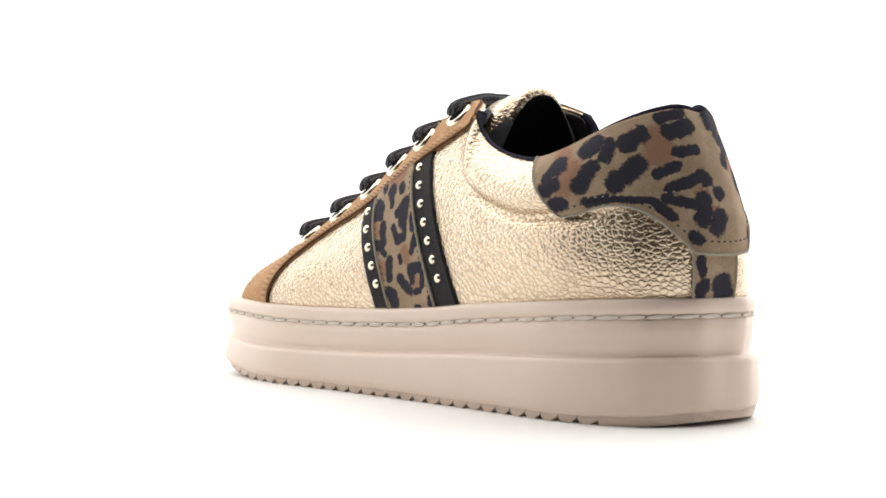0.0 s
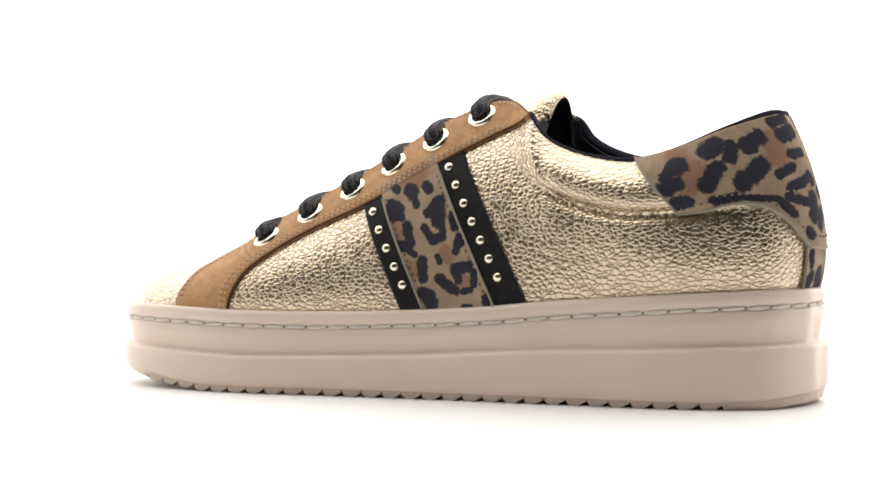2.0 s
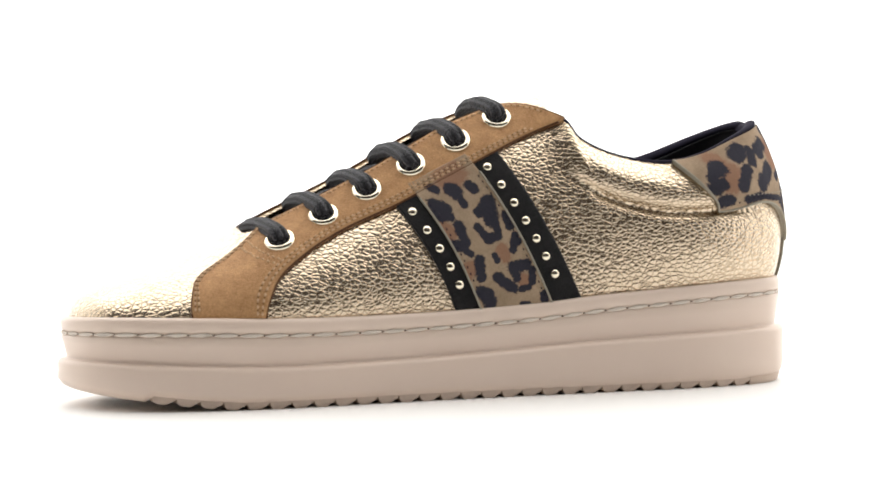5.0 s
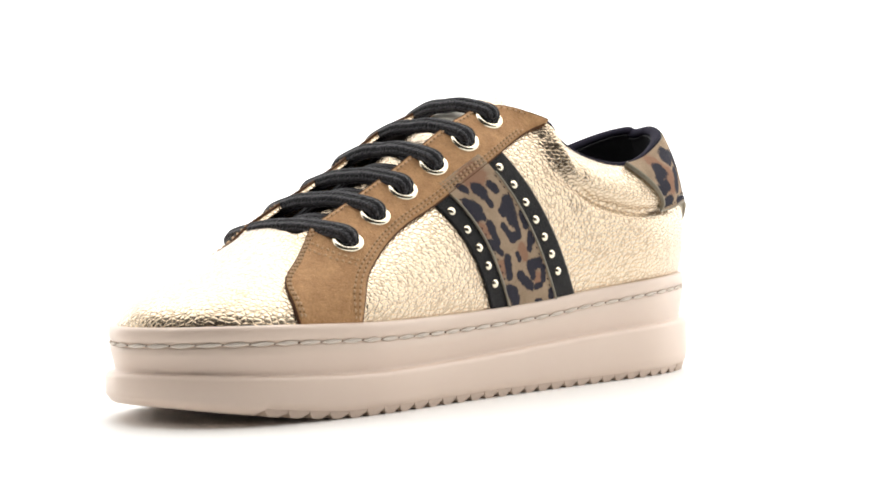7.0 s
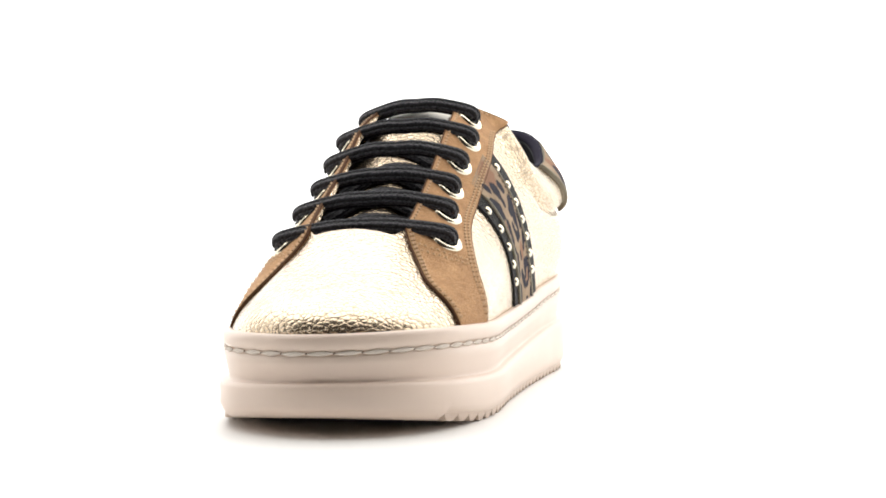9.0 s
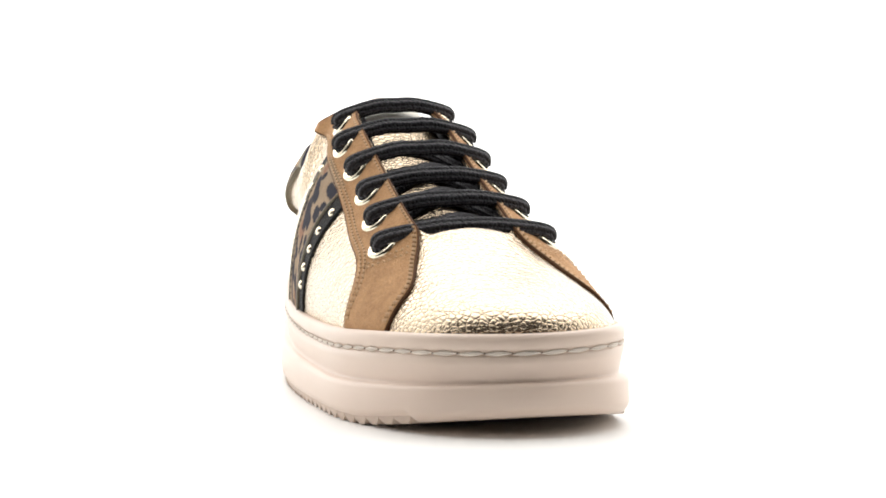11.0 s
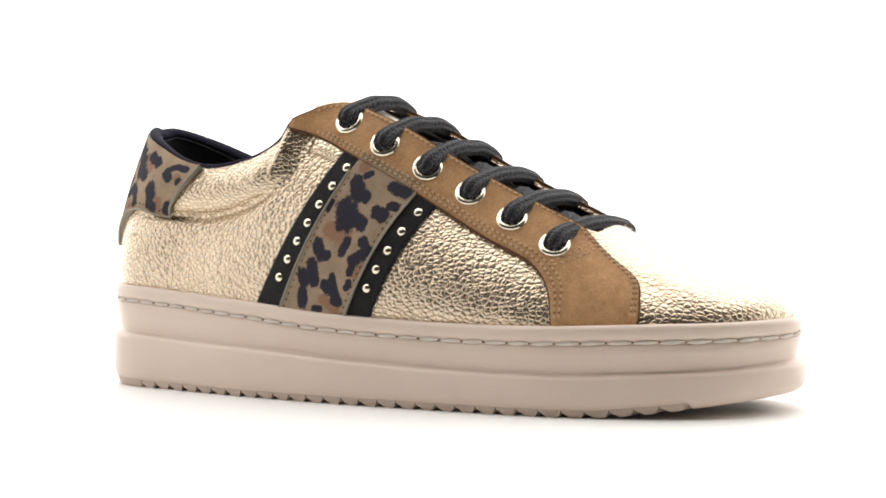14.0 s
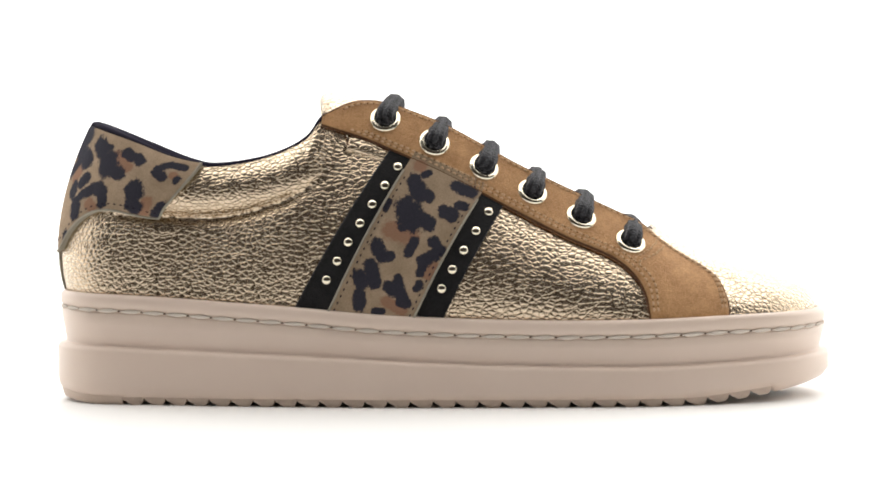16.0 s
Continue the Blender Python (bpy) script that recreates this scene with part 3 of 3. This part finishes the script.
HEEL_RUST = [(-18.8, 92.0, -19.0, 87.0, 4.1), (-47.5, 82.7, -51.7, 77.0, 3.9), (-8.0, 74.8, -7.3, 74.7, 2.2), (-3.6, 68.2, -3.2, 68.2, 2.2),
             (-51.3, 86.6, -50.0, 86.5, 3.4)]
HEEL_RUST_LATERAL = [(12.7, 84.6, 11.9, 82.6, 2.9), (25.0, 72.8, 27.5, 71.3, 2.0), (31.6, 89.8, 37.7, 85.7, 2.3), (48.6, 73.1, 48.6, 69.8, 2.0),
                     (53.8, 82.7, 54.5, 82.2, 1.2)]
BAND_MEDIAL = [(-11.9, 77.8, -9.3, 76.3, 1.6), (-4.0, 76.5, -2.2, 75.1, 2.7), (-0.6, 72.3, 0.4, 70.8, 1.5), (2.9, 78.0, 4.7, 76.7, 2.0),
               (-11.9, 67.2, -10.4, 69.1, 2.4), (-11.4, 71.1, -6.6, 69.2, 2.2), (-9.3, 66.3, -5.5, 66.3, 1.7), (-2.7, 63.3, -0.9, 56.8, 2.1),
               (-6.0, 55.8, -1.3, 56.0, 2.3), (-0.2, 53.4, 1.2, 52.4, 1.3), (5.8, 68.0, 9.5, 71.8, 2.3), (9.5, 71.8, 9.9, 65.2, 2.9),
               (4.2, 62.6, 8.2, 58.0, 1.6), (8.2, 58.0, 12.0, 59.0, 1.9), (11.9, 63.5, 12.3, 59.5, 1.5), (15.7, 67.0, 17.1, 62.7, 1.7),
               (18.9, 59.2, 17.8, 53.9, 1.5), (20.5, 57.3, 20.1, 56.8, 1.3), (4.4, 50.1, 4.8, 44.2, 2.1)]
BAND_MEDIAL_LOW = [(10.5, 51.7, 11.5, 50.1, 1.3), (17.9, 47.4, 22.8, 48.4, 2.3), (18.1, 45.6, 19.1, 43.5, 1.7), (25.2, 46.4, 25.1, 41.8, 1.5),
                   (20.7, 39.1, 23.9, 39.9, 1.2), (11.5, 43.7, 16.1, 40.5, 2.1), (16.1, 40.1, 18.0, 39.4, 1.7), (5.0, 38.3, 8.6, 34.6, 2.5),
                   (5.4, 39.2, 8.6, 38.2, 1.5), (30.0, 37.1, 30.0, 35.3, 1.7), (-4.9, 50.2, -2.9, 47.0, 1.5), (21.3, 33.7, 23.6, 33.4, 1.1)]
BAND_MEDIAL_RUST = [(-5.2, 80.4, -1.3, 82.4, 4.6), (-10.4, 63.6, -5.9, 60.0, 2.8), (22.4, 42.5, 22.9, 41.6, 2.7), (13.3, 54.2, 14.5, 51.3, 2.3),
                    (-0.2, 45.7, 1.0, 47.5, 2.7)]
BAND_LATERAL = [(10.2, 79.3, 8.3, 74.4, 2.9), (6.1, 75.1, 5.0, 73.7, 2.0), (6.6, 81.7, 4.8, 82.6, 1.3), (-4.7, 77.5, -10.3, 75.2, 2.2),
                (12.7, 69.5, 11.4, 66.1, 4.7), (7.9, 66.6, 5.1, 64.1, 2.6), (14.8, 62.9, 14.4, 62.9, 1.5), (-0.4, 68.6, -3.4, 67.8, 2.4),
                (-5.3, 70.8, -7.4, 70.5, 1.7), (-2.8, 66.5, -3.3, 66.4, 1.9), (23.8, 57.0, 23.1, 55.1, 2.5), (22.4, 52.4, 18.8, 53.2, 1.8),
                (12.5, 54.2, 10.5, 58.1, 1.8), (3.5, 57.8, 1.5, 55.0, 2.2), (7.5, 50.9, 3.4, 53.3, 2.2), (8.6, 46.8, 7.6, 48.8, 1.5),
                (25.8, 49.6, 24.8, 44.0, 2.7)]
BAND_LATERAL_LOW = [(30.1, 46.0, 29.4, 43.1, 2.5), (30.0, 39.4, 30.1, 35.6, 2.3), (19.9, 42.2, 18.2, 40.6, 2.2), (16.2, 44.5, 15.1, 36.7, 2.0),
                    (15.1, 39.4, 13.4, 36.1, 1.8), (8.7, 43.3, 9.7, 41.6, 1.5), (24.7, 33.7, 21.9, 33.5, 1.3), (19.2, 72.6, 20.5, 69.6, 1.1)]
BAND_LATERAL_RUST = [(18.4, 62.2, 12.0, 60.4, 3.3), (8.2, 84.9, 7.8, 84.8, 2.2), (3.6, 49.5, 5.9, 46.0, 1.7), (20.5, 36.7, 15.2, 33.9, 2.2)]
SPOTS = {("band", -1): (BAND_MEDIAL + BAND_MEDIAL_LOW, BAND_MEDIAL_RUST), ("band", 1): (BAND_LATERAL + BAND_LATERAL_LOW, BAND_LATERAL_RUST),
         ("heel", 0): (HEEL_MEDIAL + HEEL_BACK + HEEL_LATERAL + HEEL_LATERAL_BACK, HEEL_RUST + HEEL_RUST_LATERAL), ("strip", 0): (STRIP, [])}


def arc_of(s):
    """Length along the skin from the middle of the heel, in metres."""
    q = np.linspace(0, ROUND, 2001)
    p = surface(q, np.full(2001, 0.6))
    run = np.concatenate([[0], np.cumsum(np.linalg.norm(np.diff(p, axis=0), axis=1))])
    return np.interp(s, q, run) - np.interp(10.0, q, run)


def print_spots(ob, which, side, s=None):
    """Writes how deep each point lies in a blotch (spot) or in a rust patch (rust)."""
    me = ob.data
    co = np.empty(len(me.vertices) * 3, np.float32)
    me.vertices.foreach_get("co", co)
    co = co.reshape(-1, 3)
    along = co[:, 0] if s is None else np.tile(arc_of(s.ravel()), 2)
    for name, spots in zip(("spot", "rust"), SPOTS[which, side]):
        field = np.zeros(len(co))
        for a0, z0, a1, z1, r in spots:
            da, dz, la, lz = along * 1000 - a0, co[:, 2] * 1000 - z0, a1 - a0, z1 - z0
            f = np.clip((da * la + dz * lz) / (la * la + lz * lz + 1e-6), 0, 1)
            d = np.hypot(da - f * la, dz - f * lz) / r
            np.maximum(field, np.clip(1 - 0.5 * d, 0, 1), out=field)
        me.attributes.new(name, "FLOAT", "POINT").data.foreach_set("value", field.astype(np.float32))


# ---------------------------------------------------------------- suede eyestay with eyelets and laces
EYESTAY_LOW = [(0, -0.0775, 0.0302), (0.08, -0.0762, 0.0362), (0.17, -0.0716, 0.0446), (0.28, -0.0609, 0.0530), (0.40, -0.0459, 0.0613), (0.55, -0.0247, 0.0703),
               (0.70, -0.0036, 0.0809), (0.85, 0.0175, 0.0912), (0.94, 0.0301, 0.0968), (1.0, 0.0415, 0.1015)]
EYESTAY_LOW_LATERAL = [(0, -0.0728, 0.0298), (0.08, -0.0714, 0.0380), (0.17, -0.0679, 0.0446), (0.28, -0.0600, 0.0512), (0.40, -0.0440, 0.0584), (0.55, -0.0235, 0.0692),
                       (0.70, -0.0030, 0.0805), (0.85, 0.0185, 0.0906), (0.94, 0.0308, 0.0957), (1.0, 0.0440, 0.1000)]
# front edge of the suede: parameter, then place on the skin
EYESTAY_FRONT = [(0, 2.35, 0.0), (0.05, 2.20, 0.28), (0.10, 1.90, 0.55), (0.13, 1.96, 0.69), (0.16, 2.03, 0.81), (0.20, 2.26, 0.93), (0.24, 2.48, 0.99)]


def build_eyestay(shoe):
    stays = {}
    for side in (-1, 1):
        n, m = 110, 22
        a = span(0, 1, n)
        low = spline(EYESTAY_LOW if side < 0 else EYESTAY_LOW_LATERAL, a)
        sl, vl = locate(side, low[:, 0], low[:, 1])
        front = a <= 0.24
        fr = spline(EYESTAY_FRONT, a[front])
        sf, vf = fr[:, 0] if side < 0 else ROUND - fr[:, 0], fr[:, 1]
        join = 2.56
        rest = (a[~front] - 0.24) / 0.76
        sr = join + (6.02 - join) * rest
        sr = sr if side < 0 else ROUND - sr
        s_hi = np.concatenate([sf, sr])
        v_hi = np.concatenate([vf, np.ones(len(sr))])
        # ease the turn from the front edge into the throat
        for _ in range(2):
            s_hi[1:-1] = 0.25 * s_hi[:-2] + 0.5 * s_hi[1:-1] + 0.25 * s_hi[2:]
            v_hi[1:-1] = 0.25 * v_hi[:-2] + 0.5 * v_hi[1:-1] + 0.25 * v_hi[2:]
        b = span(0, 1, m)[None]
        s = sl[:, None] * (1 - b) + s_hi[:, None] * b
        v = vl[:, None] * (1 - b) + v_hi[:, None] * b
        lift = (0.0010 + 0.0004 * np.clip(a / 0.28, 0, 1))[:, None] + 0.0 * v
        stay = sheet("eyestay", s, v, lift, TAN, shoe, "tan suede eyestay with double stitching", 0.0018)
        stays[side] = stay
        for name, i in (("cut_edge", 0), ("cut_edge", -1)):
            edge, nrm = skin(s[:, i], v[:, i], lift[:, 0] - 0.0005)
            part_mesh(name, tube(name, edge, nrm, 0.0004, 0.0006, 8), DARK_EDGE, stay, "dark brown cut edge of the suede")
        p, _ = skin(s, v, 0.0)
        width = np.linalg.norm(p[:, -1] - p[:, 0], axis=1)
        line = np.arange(n)

        def along(mm, from_top, i0, i1):
            f = np.clip(mm / 1000 / np.maximum(width, 0.004), 0, 1)
            f = 1 - f if from_top else f
            k = line[i0:i1]
            return s[k, 0] + (s[k, -1] - s[k, 0]) * f[k], v[k, 0] + (v[k, -1] - v[k, 0]) * f[k]

        for mm, top, i0, i1 in ((1.5, False, 2, n - 5), (3.0, False, 2, n - 7), (1.5, True, 2, n - 4), (3.0, True, 2, int(0.25 * n))):
            dashes("stitching", *along(mm, top, i0, i1), lift[i0:i1, 0] + 0.00035, BROWN_THREAD, stay, 0.0019, 0.0005, 0.00052, 0.0005)
            # dark dashes in the gaps paint the shade of the holes
            dashes("needle_hole_shade", *along(mm, top, i0, i1), lift[i0:i1, 0] + 0.00005, DARK_EDGE, stay, 0.0008, 0.0016, 0.00036, 0.00225)
        for i in (int(0.17 * n), int(0.17 * n) + 2):
            j = span(0.12, 0.90, 12)
            k = np.clip(i + 5 * (1 - j), 0, n - 1).astype(int)
            dashes("stitching", s[k, 0] + (s[k, -1] - s[k, 0]) * j, v[k, 0] + (v[k, -1] - v[k, 0]) * j, lift[k, 0] + 0.00035, BROWN_THREAD, stay, 0.0019, 0.0005, 0.00052, 0.0005)
    return stays


EYELETS = [(-0.0678, 0.0592), (-0.0503, 0.0683), (-0.0328, 0.0775), (-0.0153, 0.0868), (0.0024, 0.0959), (0.0200, 0.1046)]


def build_eyelets(stays, shoe):
    a = np.linspace(0, 2 * np.pi, 28, endpoint=False)
    prof = [(0.0031, -0.0008), (0.0033, 0.0004), (0.0040, 0.0009), (0.0050, 0.0008), (0.0057, 0.0003), (0.0058, -0.0006)]
    verts = [(r * math.cos(t), r * math.sin(t), z) for r, z in prof for t in a]
    me = mesh_from("eyelet", verts, grid_faces(len(prof), 28, False, True))
    hole = mesh_from("eyelet_hole", [(0.0034 * math.cos(t), 0.0034 * math.sin(t), 0.0002) for t in a], [tuple(range(28))])
    seats = {}
    for side in (-1, 1):
        for i, (x, z) in enumerate(EYELETS):
            ss, vv = locate(side, [x if side < 0 else x + 0.0008], [z - 0.0016 if side < 0 else z - 0.0031])
            p, n = skin(ss, vv, 0.0016)
            ob = part_mesh("eyelet", me, METAL, stays[side], "shiny pale gold metal eyelet ring")
            ob.matrix_basis = Matrix.Translation(p[0]) @ Vector(n[0]).to_track_quat("Z", "Y").to_matrix().to_4x4()
            part_mesh("eyelet_hole", hole, LINING, ob, "")
            seats[side, i] = (p[0], n[0])
    # bars of lace from eyelet to eyelet
    for i in range(6):
        (p, n), (q, k) = seats[-1, i], seats[1, i]
        mid = 0.5 * (p + q)
        up = np.array([-0.40, 0, 0.92])
        rise = 0.0050 + 0.0002 * i + 0.0004 * math.sin(i * 2.3)
        keys = [(0, *(p - n * 0.003)), (0.12, *(p + n * 0.0028)), (0.24, *(p * 0.80 + q * 0.20 + up * rise)), (0.5, *(mid + up * (rise + 0.0012))),
                (0.76, *(q * 0.80 + p * 0.20 + up * rise)), (0.88, *(q + k * 0.0028)), (1, *(q - k * 0.003))]
        t = span(0, 1, 110)
        path = spline(keys, t)
        for _ in range(25):
            path[1:-1] = 0.25 * path[:-2] + 0.5 * path[1:-1] + 0.25 * path[2:]
        ups = np.outer(np.clip(1 - t / 0.25, 0, 1), n) + np.outer(np.clip((t - 0.75) / 0.25, 0, 1), k) + np.outer(np.clip(np.minimum(t, 1 - t) / 0.25, 0, 1), up)
        part_mesh("lace", tube("lace", path, ups, 0.0037, 0.0030, 40, 8), CORD, shoe, "black ribbed cord lace")
    # crossings underneath
    for i in range(4):
        for a_side, b_side in ((-1, 1), (1, -1))[:2 - (i == 3)]:
            p, n = seats[a_side, i]
            q, k = seats[b_side, i + 1]
            t = span(0, 1, 30)
            sink = np.array([0.3, 0, -0.95]) * 0.0030
            path = spline([(0, *(p * 0.86 + q * 0.14 + sink)), (0.5, *(0.5 * (p + q) + np.array([-0.4, 0, 0.9]) * (0.0030 + 0.0006 * a_side))), (1, *(q * 0.86 + p * 0.14 + sink))], t)
            part_mesh("lace", tube("lace", path, np.tile([-0.4, 0, 0.92], (30, 1)), 0.0044, 0.0018, 24, 8), CORD, shoe, "black ribbed cord lace")


def build_tongue(shoe):
    n, m = 60, 31
    u, w = np.meshgrid(span(0, 1, n), span(-1, 1, m), indexing="ij")
    line = spline([(0, -0.084, 0.0540), (0.3, -0.045, 0.0705), (0.6, -0.005, 0.0922), (0.85, 0.030, 0.1108), (1, 0.0440, 0.1140)], u)
    half = spline([(0, 0.016), (0.3, 0.022), (0.85, 0.026), (0.95, 0.024), (1, 0.018)], u)[..., 0]
    x = line[..., 0] - 0.003 * w * w * (u > 0.9)
    y = centre_y(x) + half * w
    z = line[..., 1] - np.abs(w) ** 2.2 * (0.006 + 0.015 * u)
    top = np.stack([x, y, z], -1)
    low = top + np.array([0.0018, 0, -0.0030])
    verts = np.concatenate([top.reshape(-1, 3), low.reshape(-1, 3)])
    f = grid_faces(n, m)
    k = n * m
    faces = f + [tuple(k + i for i in q)[::-1] for q in f]
    rim = [i * m for i in range(n)] + [(n - 1) * m + j for j in range(1, m)] + [i * m + m - 1 for i in range(n - 2, -1, -1)] + [j for j in range(m - 2, 0, -1)]
    for i, r in enumerate(rim):
        q = rim[(i + 1) % len(rim)]
        faces.append((r, r + k, q + k, q))
    me = mesh_from("tongue", verts, faces)
    me.materials.append(GOLD)
    me.materials.append(LINING)
    me.polygons.foreach_set("material_index", [1 if len(f) <= i < 2 * len(f) else 0 for i in range(len(me.polygons))])
    tongue = part_mesh("tongue", me, GOLD, shoe, "gold leather tongue with a black lining")
    # cream satin patch sewn on near the top
    i0, i1, j0, j1 = 42, 50, 8, 22
    p = top[i0:i1, j0:j1] + np.array([-0.0004, 0, 0.0008])
    a, b = p.shape[:2]
    q = p + np.array([0.0005, 0, -0.0009])
    f = grid_faces(a, b)
    rim = [i * b for i in range(a)] + [(a - 1) * b + j for j in range(1, b)] + [i * b + b - 1 for i in range(a - 2, -1, -1)] + [j for j in range(b - 2, 0, -1)]
    f += [(r, r + a * b, rim[(k + 1) % len(rim)] + a * b, rim[(k + 1) % len(rim)]) for k, r in enumerate(rim)]
    part_mesh("tongue_label", mesh_from("tongue_label", np.concatenate([p.reshape(-1, 3), q.reshape(-1, 3)]), f, False), SATIN, tongue, "cream satin label")


# ---------------------------------------------------------------- leopard heel
def build_heel(shoe):
    # collar piece that wraps the heel, with a flap over the strip below
    n, m = 240, 84
    a = span(-1, 1, n)
    reach = 1 - np.abs(a)
    low0, top0 = np.where(a > 0, 7.54, 7.48), np.where(a > 0, 7.30, 7.25)
    s_low, s_top = low0 + (10 - low0) * reach, top0 + (10 - top0) * reach
    v_low = spline([(7.42, 0.595), (7.55, 0.588), (7.8, 0.57), (8.05, 0.54), (8.4, 0.465), (8.7, 0.375), (8.92, 0.31), (9.09, 0.268), (9.3, 0.262), (10.0, 0.262)], s_low)[:, 0]
    b = span(0, 1, m)[None]
    s = s_low[:, None] * (1 - b) + s_top[:, None] * b
    s = np.where(a[:, None] > 0, ROUND - s, s)
    v = v_low[:, None] * (1 - b) + 0.99 * b
    ob = sheet("heel_collar", s, v, 0.0016, LEOPARD, shoe, "leopard print suede heel collar with pale raw edge", 0.0022, RAW_EDGE)
    print_spots(ob, "heel", 0, s)
    rim = np.concatenate([np.column_stack([s[0, ::-1], v[0, ::-1]]), np.column_stack([s[1:, 0], v[1:, 0]]), np.column_stack([s[-1, 1:], v[-1, 1:]])])
    edge, k = skin(rim[:, 0], rim[:, 1], 0.0016)
    part_mesh("raw_edge", tube("raw_edge", edge, k, 0.00045, 0.0006, 8), RAW_EDGE, ob, "pale raw cut edge of the suede")
    dashes("stitching", s[:, 7], v[:, 7], 0.0018, NAVY, ob, 0.0016, 0.0011)
    # seam across the medial side, where the collar is sewn to the flap
    q, steps = span(7.80, 9.75, 60), span(0, 1, 80)
    v = np.array([np.interp(0.0733 + 0.0024 * (k - 7.80) / 1.95, surface(np.full(80, k), steps)[:, 2], steps) for k in q])
    dashes("stitching", q, v, 0.0018, RAW_EDGE, ob, 0.0013, 0.0013, 0.0003)
    s, v = np.meshgrid(span(9.06, 10.45, 60), span(0.0, 0.31, 40), indexing="ij")
    ob = sheet("heel_strip", s, v, 0.0009, LEOPARD, shoe, "narrow leopard print suede strip down the heel", 0.0014, RAW_EDGE)
    print_spots(ob, "strip", 0, s)
    for k in (0, -1):
        edge, nrm = skin(s[k], v[k], 0.0009)
        part_mesh("raw_edge", tube("raw_edge", edge, nrm, 0.0004, 0.0005, 8), RAW_EDGE, ob, "pale raw cut edge of the suede")


build_studio()
sneaker = tagged(new("sneaker"), "gold leather platform sneaker with leopard print on a white floor", "shoe")
build_sole(sneaker)
build_upper(sneaker)
build_stripes(sneaker)
eyestays = build_eyestay(sneaker)
build_tongue(sneaker)
build_eyelets(eyestays, sneaker)
build_heel(sneaker)


# ---------------------------------------------------------------- the turntable's turn
TURN = (-52.81, 14.0999, 0.067377, -0.0023873)  # degrees, and per second, squared, cubed


def motions():
    rows = []
    for i in range(33):
        t = i * 0.5
        rows.append((t, pose(0, 0, 0, 0, 0, TURN[0] + TURN[1] * t + TURN[2] * t * t + TURN[3] * t**3)))
    walk(sneaker, rows)


motions()
